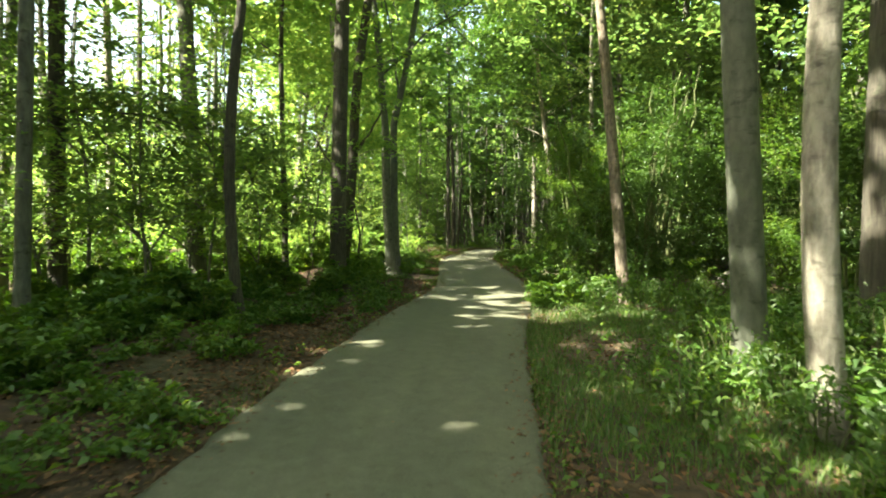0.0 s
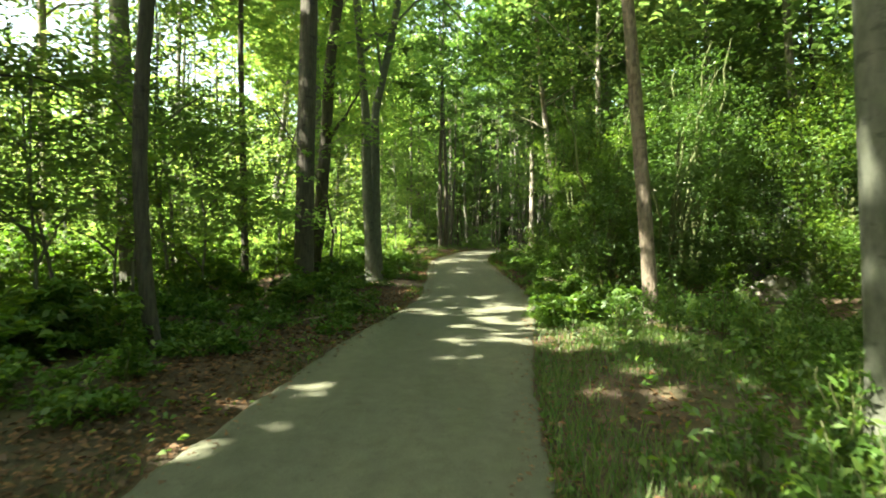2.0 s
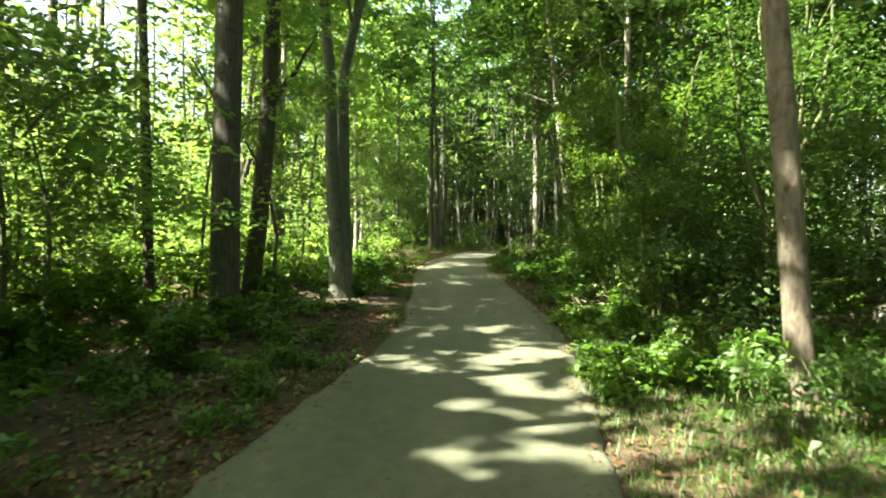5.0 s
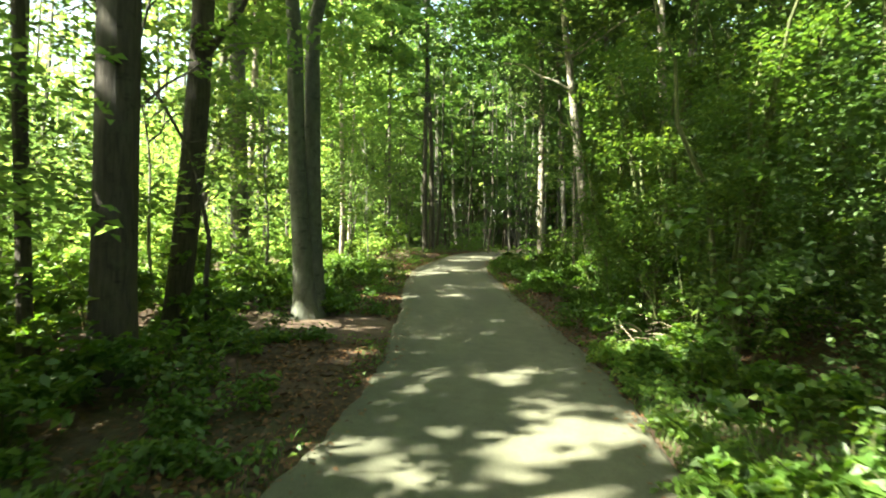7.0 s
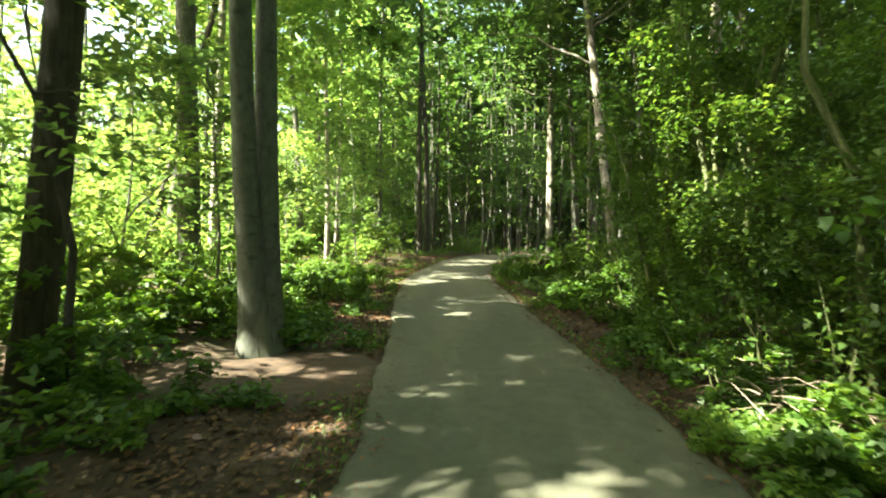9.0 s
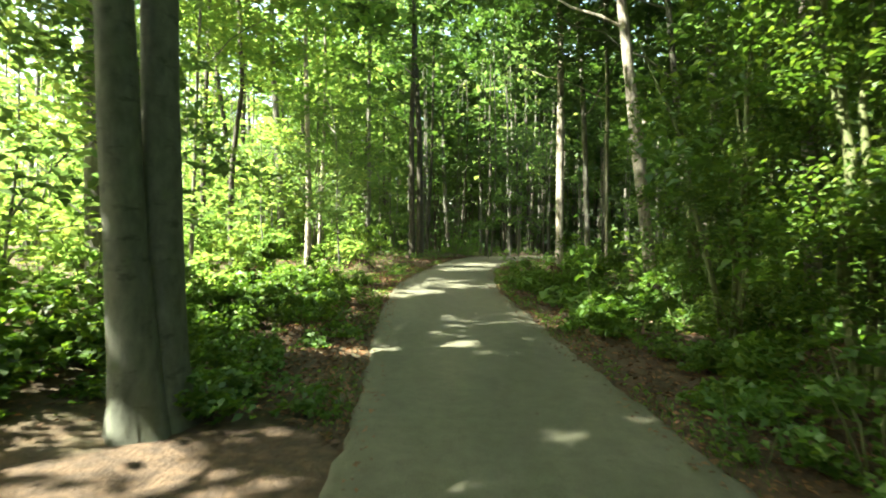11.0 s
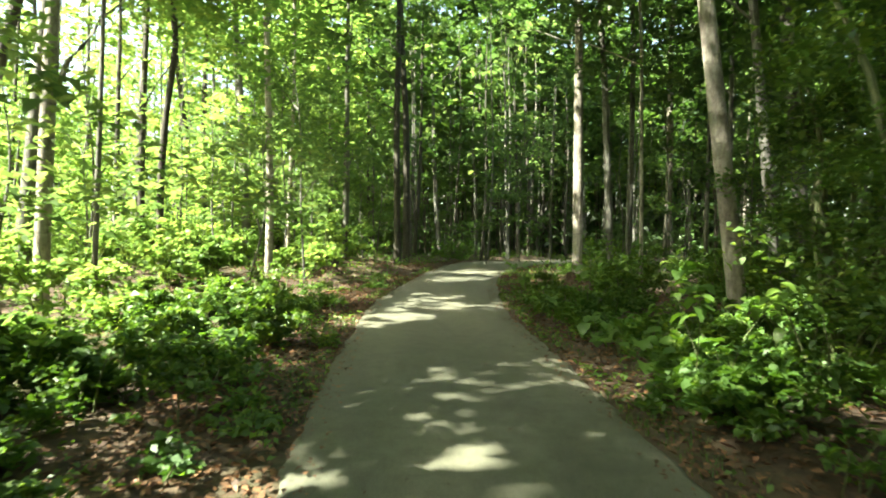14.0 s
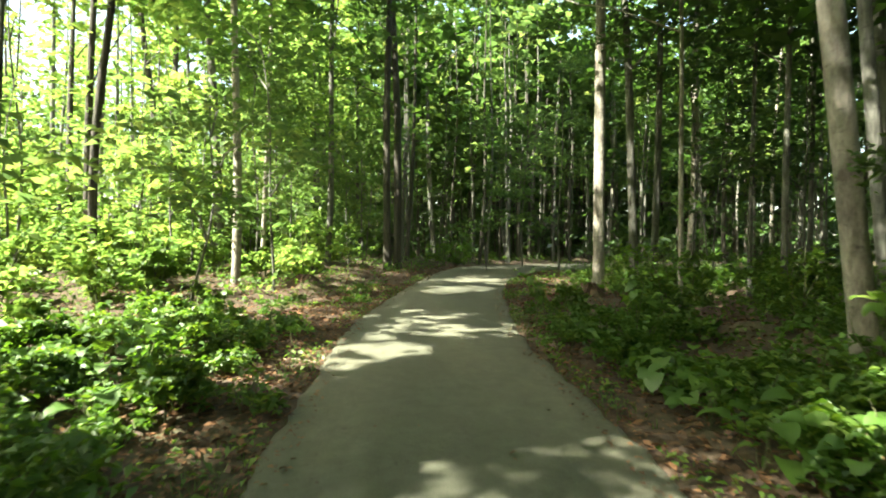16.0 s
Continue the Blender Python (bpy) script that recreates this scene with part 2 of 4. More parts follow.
# Wide clearings where the sun reaches the undergrowth.
GLADES = [(-5.5, 24.0, 3.2), (-8.5, 30.0, 3.6), (-4.0, 29.0, 1.6), (-10.0, 20.0, 3.0), (-7.5, 14.5, 2.4), (-12.0, 38.0, 4.0), (6.6, 31.0, 2.2), (4.95, 4.95, 0.7), (3.9, 4.4, 0.8), (-3.2, 24.0, 1.6), (-2.4, 26.6, 1.2), (-2.5, 33.0, 2.0), (-4.0, 36.5, 2.5), (-1.0, 40.0, 2.0), (8.0, 44.0, 3.0), (14.0, 48.0, 4.0), (4.0, 47.0, 2.0), (2.6, 12.4, 0.3), (-5.2, 22.8, 1.8)]


def lit(p, size):
    """Which leaves of that size stand in the sun's way to a sunlit place."""
    h = (p[:, 2] - rise(p[:, 1])) / SUN[2]
    q = p - h[:, None] * SUN
    h = (p[:, 2] - rise(q[:, 1])) / SUN[2]
    q = p - h[:, None] * SUN
    x = q[:, 0] + 0.14 * np.sin(5 * q[:, 1]) + 0.1 * np.sin(13 * q[:, 0] + 17 * q[:, 1]) + 0.05 * np.sin(31 * q[:, 1] + 5 * q[:, 0])
    y = q[:, 1] + 0.12 * np.sin(4 * q[:, 0] + 1) + 0.09 * np.sin(11 * q[:, 1] + 6 * q[:, 0]) + 0.05 * np.sin(27 * q[:, 0] - 8 * q[:, 1])
    u = q[:, 0] + 0.35 * np.sin(2.3 * q[:, 1] + 1) + 0.2 * np.sin(5.9 * q[:, 1] - 3.1 * q[:, 0]) + 0.06 * np.sin(23 * q[:, 1])
    w = q[:, 1] + 0.35 * np.sin(1.9 * q[:, 0] + 2) + 0.2 * np.sin(6.7 * q[:, 0] + 2.9 * q[:, 1]) + 0.06 * np.sin(19 * q[:, 0])
    fleck = np.sin(7.3 * u + 2.1 * w) * np.sin(9.1 * w - 1.9 * u + 1) + 0.3 * np.sin(1.7 * u + 1.1 * w) * np.sin(0.8 * w)
    dapple = np.sin(7.1 * u + 3.3 * w) * np.sin(9.7 * w - 2.3 * u + 2) + 0.3 * np.sin(17 * u - 13 * w)
    hit = np.zeros(len(p), bool)
    for cx, cy, r in GAPS:
        dx, dy = x - cx, y - cy
        along, across = (dx * SUN_FROM[0] + dy * SUN_FROM[1]) / _n, (dx * SUN_FROM[1] - dy * SUN_FROM[0]) / _n
        hit |= ((along / 1.3) ** 2 + across ** 2 < (r + 0.22 * size) ** 2) & (dapple < (0.22 if r < 0.52 else 0.62))
    hit |= fleck > 1.04
    keep = np.sin(37 * q[:, 0] + 3) * np.sin(29 * q[:, 1]) > 0.4
    hit &= h > 2.4
    for cx, cy, r in GLADES:
        hit |= ((x - cx) ** 2 + (y - cy) ** 2 < r * r) & ~keep & (h > 2.0)
    # beside the trail the crowns are broken by sun shafts that reach the young trees and shrubs
    k = p - ((p[:, 2] - rise(p[:, 1]) - 1.5) / SUN[2])[:, None] * SUN
    wob = 0.5 * np.sin(1.7 * k[:, 1]) + 0.3 * np.sin(4.3 * k[:, 1] + 1)
    blot = np.sin(1.9 * k[:, 0] + 0.7 * k[:, 1]) + np.sin(1.3 * k[:, 1] - 0.9 * k[:, 0] + 2) + 0.7 * np.sin(4.1 * k[:, 0] + 2.3 * k[:, 1])
    blot += 0.7 * np.sin(91 * p[:, 0] + 57 * p[:, 1] + 73 * p[:, 2])
    up = p[:, 2] - rise(p[:, 1])
    edge = trail_left(np.minimum(k[:, 1], 36)) - np.interp(k[:, 1], [3, 10, 17, 21, 36, 42], [5.0, 3.7, 2.7, 1.9, 2.3, 4.0]) + wob
    thin = (up > 5.0) & (k[:, 0] < edge) & (k[:, 1] > 2) & (k[:, 1] < 60) & (blot > np.interp(k[:, 1], [15, 18, 34, 40], [-1.4, -1.9, -1.9, -1.0]))
    clearing = (k[:, 0] < edge - 0.4) & (k[:, 0] > edge - 5.5) & (k[:, 1] > 20.5) & (k[:, 1] < 31)
    thin |= (up > 2.4) & clearing & (blot > -1.2)
    face = trail_right(np.minimum(k[:, 1], 36)) + 0.5 + wob
    thin |= (up > 5.5) & (k[:, 0] > face) & (k[:, 0] < face + 3.2) & (k[:, 1] < 22) & (blot > np.interp(k[:, 1], [8, 9, 13, 14.5, 18, 19], [2.2, 1.3, 1.3, 0.1, 0.1, 0.8]))
    thin |= (up > 8.0) & (k[:, 0] > face + np.interp(k[:, 1], [11, 13], [3.8, 2.8])) & (k[:, 0] < face + 9) & (k[:, 1] > 10) & (k[:, 1] < 15.5) & (blot > -1.7)
    # over the pole stand
    thin |= (up > 9.0) & (k[:, 0] > -2) & (k[:, 1] > 40) & (blot > 1.2)
    return hit | thin


def leaves(name, at, size, mat, flat=0.55, slim=0.55, fold=0.18, rng=RNG, gaps=True, origin=(0, 0, 0)):
    """A mesh of folded leaf blades at given places in the world. flat: how level they lie."""
    at = np.asarray(at, float)
    size = np.broadcast_to(size, len(at)).astype(float)
    if gaps and len(at):
        k = ~lit(at, size)
        at, size = at[k], size[k]
    at = at - np.array(origin)
    n = len(at)
    up = rng.normal(0, 1, (n, 3))
    up[:, 2] = np.abs(up[:, 2]) + flat * 4
    up /= np.linalg.norm(up, axis=1)[:, None]
    a = rng.normal(0, 1, (n, 3))
    a -= (a * up).sum(1)[:, None] * up
    a /= np.linalg.norm(a, axis=1)[:, None]
    b = np.cross(up, a)
    s = (size * rng.uniform(0.7, 1.3, n))[:, None]
    v = np.stack([at - a * s * 0.5, at + b * s * slim * 0.5 + up * s * fold - a * s * 0.06, at + a * s * 0.5 - up * s * 0.08, at - b * s * slim * 0.5 + up * s * fold - a * s * 0.06], 1)
    return mesh_of(name, v.reshape(-1, 3), np.arange(4 * n).reshape(-1, 4), mat)


def sprays(mids, radius, count, rng=RNG, thick=0.1, droop=0.25):
    """Leaf places in flat, slightly drooping fans round the given middles."""
    mids = np.asarray(mids, float)
    m = len(mids)
    radius = np.broadcast_to(radius, m)
    tilt = rng.normal(0, 0.22, (m, 2))
    r = np.sqrt(rng.uniform(0, 1, (m, count))) * radius[:, None]
    ang = rng.uniform(0, 2 * np.pi, (m, count))
    fan = 0.55 + 0.45 * np.abs(np.sin(1.5 * ang + rng.uniform(0, 6, (m, 1))))
    x, y = r * fan * np.cos(ang), r * fan * np.sin(ang)
    z = x * tilt[:, :1] + y * tilt[:, 1:] + rng.normal(0, 1, (m, count)) * thick * radius[:, None] - droop * r * r / radius[:, None]
    return (mids[:, None] + np.stack([x, y, z], -1)).reshape(-1, 3)


def tube(name, path, radii, mat, sides=12, rough=0.06, flare=0.0, seed=0):
    """A round limb along a path, uneven, with roots flaring at its foot."""
    path, radii = np.asarray(path, float), np.asarray(radii, float)
    way = np.gradient(path, axis=0)
    way /= np.linalg.norm(way, axis=1)[:, None]
    ref = np.where(np.abs(way[:, 2:]) > 0.8, np.array([[1.0, 0, 0]]), np.array([[0, 0, 1.0]]))
    u = np.cross(way, ref)
    u /= np.linalg.norm(u, axis=1)[:, None]
    w = np.cross(way, u)
    ang = np.linspace(0, 2 * np.pi, sides, endpoint=False)
    k = np.arange(len(path))[:, None]
    wave = 1 + rough * (np.sin(3 * ang + 0.35 * k + seed) + 0.6 * np.sin(5 * ang - 0.5 * k + 2 * seed) + 0.5 * np.sin(0.8 * k + seed))
    if flare:
        z = path[:, 2:] - path[0, 2]
        wave = wave * (1 + flare * np.exp(-z / 0.22) * (1 + 0.45 * np.sin(5 * ang + seed)))
    r = radii[:, None] * wave
    v = path[:, None] + r[..., None] * (np.cos(ang)[None, :, None] * u[:, None] + np.sin(ang)[None, :, None] * w[:, None])
    i, j = np.meshgrid(np.arange(len(path) - 1), np.arange(sides), indexing="ij")
    f = np.stack([i * sides + j, i * sides + (j + 1) % sides, (i + 1) * sides + (j + 1) % sides, (i + 1) * sides + j], -1).reshape(-1, 4)
    return mesh_of(name, v.reshape(-1, 3), f, mat, True)


def blades(name, at, height, width, mat, rng=RNG, bend=0.45):
    """Grass: narrow, bent blades that stand on the given places."""
    at = np.asarray(at, float)
    n = len(at)
    a = rng.uniform(0, 2 * np.pi, n)
    h = (height * rng.uniform(0.5, 1.3, n))[:, None]
    side = np.stack([-np.sin(a), np.cos(a), 0 * a], -1) * width
    lean = np.stack([np.cos(a), np.sin(a), 0 * a], -1) * h * bend * rng.uniform(0.2, 1.3, n)[:, None]
    up = np.array([0, 0, 1.0]) * h
    v = np.stack([at - side / 2, at + side / 2, at + lean + up + side * 0.12, at + lean + up - side * 0.12], 1)
    return mesh_of(name, v.reshape(-1, 3), np.arange(4 * n).reshape(-1, 4), mat)


def stem_path(h, lean=(0, 0), sway=0.1, steps=16, rng=RNG, foot=0.25, bow=0.0, straight=0.0):
    """A stem's line. bow: its curve across, up to 5 m; straight: the height to which it hardly sways."""
    t = np.linspace(0, 1, steps) ** 1.25
    z = -foot + t * (h + foot)
    p = rng.uniform(0, 6, 4)
    b = np.clip(z, 0, 5)
    if straight:
        sway = sway * (0.12 + 0.88 * np.clip((z - straight) / 6, 0, 1))
    x = lean[0] * np.minimum(z, 9) + 0.4 * lean[0] * np.maximum(z - 9, 0) + bow * b * b + sway * (np.sin(3.1 * t + p[0]) - np.sin(p[0]) + 0.4 * (np.sin(9 * t + p[1]) - np.sin(p[1])))
    y = lean[1] * z + sway * (np.sin(2.7 * t + p[2]) - np.sin(p[2]) + 0.4 * (np.sin(8 * t + p[3]) - np.sin(p[3])))
    return np.stack([x, y, z], -1)


def thing(name, x, y, label, category, group="", z=None):
    ob = new(name)
    ob.location = (x, y, float(ground_z(x, y)) if z is None else z)
    return tagged(ob, label, category, group)


def local(ob, p):
    return np.asarray(p) - np.array(ob.location)


def branch(ob, start, end, r0, mat, rng=RNG, sag=0.0, name="branch", steps=7):
    if r0 < 0.02:
        steps = min(steps, 5)
    t = np.linspace(0, 1, steps)[:, None]
    p = np.asarray(start) * (1 - t) + np.asarray(end) * t
    p[:, 2] += sag * 4 * (t * (1 - t))[:, 0]
    p[1:] += rng.normal(0, 0.025, (steps - 1, 3)) * np.linalg.norm(np.subtract(end, start)) ** 0.5
    return part(name, tube(name, p, np.linspace(r0, r0 * 0.3, steps), mat, 4 if r0 < 0.02 else 6, 0.05), ob)


def tree(x, y, d, h, bark_mat, leaf_mat, label, lean=(0, 0), low=6.0, spread=3.4, fans=26, per=70, size=0.2, limbs=5, group="", sway=0.12, category="tree", fan=1.05, flare=0.5, sides=14, rng=RNG, bow=0.0, straight=0.0):
    """A forest tree: flared trunk, limbs, and a crown of leaf fans in storeys."""
    ob = thing("tree", x, y, label, category, group)
    foot = np.array(ob.location)
    path = stem_path(h, lean, sway, 24, rng, bow=bow, straight=straight)
    radii = 0.5 * d * (1 - 0.8 * np.linspace(0, 1, 24) ** 1.6)
    part("trunk", tube("trunk", path, radii, bark_mat, sides, 0.045, flare, rng.uniform(0, 6)), ob)
    if fans:
        u = rng.uniform(0, 1, fans) ** 0.85
        z = low + u * (h - low)
        mid = np.stack([np.interp(z, path[:, 2], path[:, k]) for k in range(2)] + [z], -1)
        ang = rng.uniform(0, 2 * np.pi, fans)
        reach = spread * np.sqrt(rng.uniform(0.04, 1, fans)) * np.sin(np.pi * (0.18 + 0.75 * u)) ** 0.6
        mids = mid + np.stack([np.cos(ang) * reach, np.sin(ang) * reach, -0.05 * reach], -1)
        for k in range(limbs):
            i = int(rng.integers(fans))
            foot_z = max(low * 0.75, z[i] - 0.45 * reach[i] - 0.3)
            start = np.array([np.interp(foot_z, path[:, 2], path[:, 0]), np.interp(foot_z, path[:, 2], path[:, 1]), foot_z])
            branch(ob, start, mids[i], max(0.02, 0.14 * d), bark_mat, rng, 0.15)
        at = sprays(mids, rng.uniform(0.6, 1.25, fans) * fan, per, rng)
        part("crown", leaves("crown", at + foot, size * np.where(at[:, 2] > 8.5, 1.5, 1.0), leaf_mat, rng=rng, origin=foot), ob)
    return ob


def bush(name, x, y, h, spread, leaf_mat, label, category, stems=5, fans=30, per=60, size=0.08, group="", flat=0.35, low=0.15, thick=0.28, rng=RNG, stem_mat=None, gaps=True, slim=0.55):
    """A many-stemmed shrub or seedling clump."""
    ob = thing(name, x, y, label, category, group)
    foot = np.array(ob.location)
    tips = []
    for k in range(stems):
        a, r = rng.uniform(0, 6.28), spread * rng.uniform(0.2, 0.75)
        tip = np.array([math.cos(a) * r, math.sin(a) * r, h * rng.uniform(0.65, 1.0)])
        branch(ob, (0.06 * math.cos(a), 0.06 * math.sin(a), -0.08), tip, 0.006 + 0.008 * h, stem_mat or STEM, rng, 0.12 * h, "stem")
        tips.append(tip)
    tips = np.array(tips)
    t = low + (1 - low) * rng.uniform(0, 1, fans) ** 0.8
    mids = tips[rng.integers(stems, size=fans)] * t[:, None]
    mids[:, :2] += rng.normal(0, 0.36 * spread, (fans, 2)) * np.sin(np.pi * np.clip(0.2 + 0.7 * t, 0, 1))[:, None]
    mids[:, 2] += rng.normal(0, 0.04 * h, fans)
    at = sprays(mids, rng.uniform(0.6, 1.2, fans) * max(0.14, 0.26 * spread), per, rng, thick)
    at[:, 2] = np.maximum(at[:, 2], 0.04)
    part("foliage", leaves("foliage", at + foot, size, leaf_mat, flat, slim, rng=rng, origin=foot, gaps=gaps), ob)
    return ob


# ---- ground and trail ----
gx = np.concatenate([[-1500, -500, -200, -100, -60], np.arange(-40, -8, 1.0), np.arange(-8, 9, 0.2), np.arange(9, 41, 1.0), [60, 100, 200, 500, 1500]])
gy = np.concatenate([[-1500, -500, -150, -60], np.arange(-30, -2, 1.0), np.arange(-2, 42, 0.25), np.arange(42, 90, 1.5), [100, 150, 300, 700, 1500]])
GX, GY = np.meshgrid(gx, gy, indexing="ij")
GZ = ground_z(GX, GY)
inside = off_trail(GX, GY) < -0.1
GZ = np.where(inside, rise(GY) - 0.05, GZ)
_i, _j = np.meshgrid(np.arange(len(gx) - 1), np.arange(len(gy) - 1), indexing="ij")
_w = len(gy)
_f = np.stack([_i * _w + _j, (_i + 1) * _w + _j, (_i + 1) * _w + _j + 1, _i * _w + _j + 1], -1).reshape(-1, 4)
ground = new("ground", mesh_of("ground", np.stack([GX, GY, GZ], -1).reshape(-1, 3), _f, SOIL, True))
tagged(ground, "brown forest soil with moss and leaf mould", "ground", kind="structure")

ty = np.arange(-14, 46.5, 0.2)
rag = lambda s: 0.025 * np.sin(1.1 * ty + s) + 0.018 * np.sin(5.3 * ty + 2 * s) + 0.018 * np.sin(13.7 * ty + s)
tl, tr = trail_left(ty) + rag(0.4), trail_right(ty) + rag(2.2)
cols = np.array([-0.012, 0.0, 0.02, 0.1, 0.25, 0.4, 0.5, 0.6, 0.75, 0.9, 0.98, 1.0, 1.012])
TX = tl[:, None] + (tr - tl)[:, None] * cols
TZ = rise(ty)[:, None] + 0.02 + 0.012 * (1 - (2 * cols - 1) ** 2) + 0.006 * np.sin(1.3 * ty[:, None] + 3 * cols)
TZ[:, [0, -1]] -= 0.09
TZ[:, [1, -2]] -= 0.012
_i, _j = np.meshgrid(np.arange(len(ty) - 1), np.arange(len(cols) - 1), indexing="ij")
_w = len(cols)
_f = np.stack([_i * _w + _j, _i * _w + _j + 1, (_i + 1) * _w + _j + 1, (_i + 1) * _w + _j], -1).reshape(-1, 4)
road = new("road", mesh_of("road", np.stack([TX, np.broadcast_to(ty[:, None], TX.shape), TZ], -1).reshape(-1, 3), _f, ASPHALT, True))
tagged(road, "narrow worn grey-brown asphalt trail with crumbled edges", "path", kind="structure")

# ---- the trees that line the trail ----
DARK_T = "tall slim tree with dark furrowed bark"
GREY_T = "tall forest tree with grey-brown bark"
PALE_T = "slender tree with pale sunlit bark"
# x, y, girth, height, bark, label, lean across, bow
LINE = [
    (-5.2, 7.0, 0.19, 17, BARK_GREY, GREY_T, 0.01, 0),
    (-6.1, 9.0, 0.27, 19, BARK_DARK, DARK_T, -0.015, 0),
    (-5.28, 12.25, 0.38, 21, BARK_GREY, "thick straight tree with smooth pale grey bark", -0.052, 0),
    (-3.04, 8.55, 0.175, 16, BARK_DARK, "slim dark-barked tree with a slight bend", -0.15, 0.0304),
    (-3.95, 14.3, 0.16, 13, BARK_DARK, "thin dark sapling trunk among low leaves", -0.032, 0),
    (-2.45, 13.2, 0.38, 22, BARK_DARK, "thick tree with dark brown furrowed bark", 0.0106, 0),
    (-2.69, 14.9, 0.29, 18, BARK_DARK, "leaning dark tree with sun flecks on its bark", 0.123, -0.0096),
    (-3.7, 20.55, 0.38, 20, BARK_GREY, "thick grey-brown tree with sunlit bark", -0.017, 0),
    (3.29, 10.25, 0.215, 14, BARK_RED, "crooked tree with flaky reddish pale bark", -0.0796, -0.0015),
    (3.0, 5.5, 0.33, 19, BARK_BEECH, "stout smooth grey beech with a flared foot", -0.041, 0),
    (2.76, 4.0, 0.235, 17, BARK_PALE, "pale sunlit tree with cream and brown bark", -0.119, 0.0294),
    (5.3, 6.9, 0.42, 18, BARK_DARK, "thick dark brown tree in the shade of shrubs", 0.03, 0),
    (5.38, 19.8, 0.21, 13, BARK_PALE, "white dead-looking trunk above the shrubs", -0.05, 0),
    (6.6, 21.5, 0.24, 16, BARK_GREY, GREY_T, 0, 0),
    (0.36, 37.0, 0.26, 19, BARK_DARK, "dark tree of a close pair at the bend", -0.0175, 0),
    (0.69, 38.0, 0.29, 19, BARK_DARK, "dark tree of a close pair at the bend", -0.005, 0),
    (4.75, 29.75, 0.24, 18, BARK_PALE, "straight tree with pale mottled bark at the bend", -0.002, 0),
    (5.97, 30.8, 0.2, 16, BARK_GREY, PALE_T, -0.0345, 0),
    (6.5, 31.0, 0.17, 15, BARK_GREY, PALE_T, 0.019, 0),
    (5.56, 27.95, 0.09, 12, BARK_PALE, "thin whitish sapling trunk", -0.002, 0),
    (4.76, 23.1, 0.23, 16, BARK_PALE, "leaning tree with pale grey bark and sun flecks", -0.118, 0),
    (6.09, 24.3, 0.16, 14, BARK_GREY, PALE_T, -0.1, 0),
    (7.5, 28.0, 0.12, 13, BARK_GREY, PALE_T, 0, 0),
    (7.9, 29.6, 0.1, 12, BARK_GREY, PALE_T, 0.01, 0),
    (-5.11, 25.55, 0.23, 17, BARK_PALE, "pale grey trunk standing in bright leaves", 0.0385, 0),
    (-7.9, 29.4, 0.33, 18, BARK_GREY, "forked grey tree with a crooked side limb", 0.09, 0),
    (-7.2, 26.2, 0.22, 15, BARK_DARK, "dark tree leaning over the undergrowth", 0.26, 0),
    (-4.61, 28.85, 0.155, 15, BARK_DARK, "slim dark tree with a wavering stem", -0.078, 0.025),
    (-7.81, 41.0, 0.27, 19, BARK_DARK, DARK_T, -0.02, 0),
    (-5.45, 38.8, 0.34, 19, BARK_GREY, GREY_T, -0.047, 0),
    (-8.46, 41.8, 0.3, 18, BARK_DARK, DARK_T, -0.077, 0),
    (-5.03, 42.0, 0.24, 17, BARK_GREY, GREY_T, -0.024, 0),
    (-8.8, 45.0, 0.22, 17, BARK_GREY, GREY_T, 0, 0),
    (-4.93, 26.75, 0.1, 13, BARK_GREY, PALE_T, 0.02, 0),
    (-1.9, 40.0, 0.13, 13, BARK_DARK, "thin dark pole tree", 0, 0),
    (-2.9, 43.5, 0.15, 14, BARK_DARK, "thin dark pole tree", 0, 0),
    (-9.0, 15.5, 0.25, 18, BARK_PALE, PALE_T, -0.03, 0),
    (-8.6, 19.0, 0.22, 17, BARK_GREY, GREY_T, 0.02, 0),
]
reseed(11)
for x, y, d, h, mat, label, lean, bow in LINE:
    # Leaf colour carries the light: bright on the sunny left, darkest far right.
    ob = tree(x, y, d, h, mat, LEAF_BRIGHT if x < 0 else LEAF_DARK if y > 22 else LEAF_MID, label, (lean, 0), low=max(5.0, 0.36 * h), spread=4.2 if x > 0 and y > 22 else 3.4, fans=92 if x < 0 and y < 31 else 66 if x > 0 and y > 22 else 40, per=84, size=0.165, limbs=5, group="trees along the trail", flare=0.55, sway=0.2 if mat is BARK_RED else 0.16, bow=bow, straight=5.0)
    if (x, y) == (-6.1, 9.0):
        branch(ob, (0.0, 0, 3.2), (1.9, 0.1, 3.0), 0.025, BARK_DARK, sag=0.18)
    if (x, y) == (-2.69, 14.9):
        branch(ob, (0.38, -0.05, 3.4), (1.1, 0.0, 4.6), 0.05, BARK_DARK, sag=-0.1)
    if (x, y) == (-7.9, 29.4):
        branch(ob, (0.36, 0, 4.0), (1.7, 0.1, 6.2), 0.09, BARK_GREY, sag=-0.2)

# the twin beech beside the trail
reseed(12)
beech = thing("tree", -1.47, 17.0, "smooth grey twin-stemmed beech with a flared, sunlit foot", "tree", "trees along the trail")
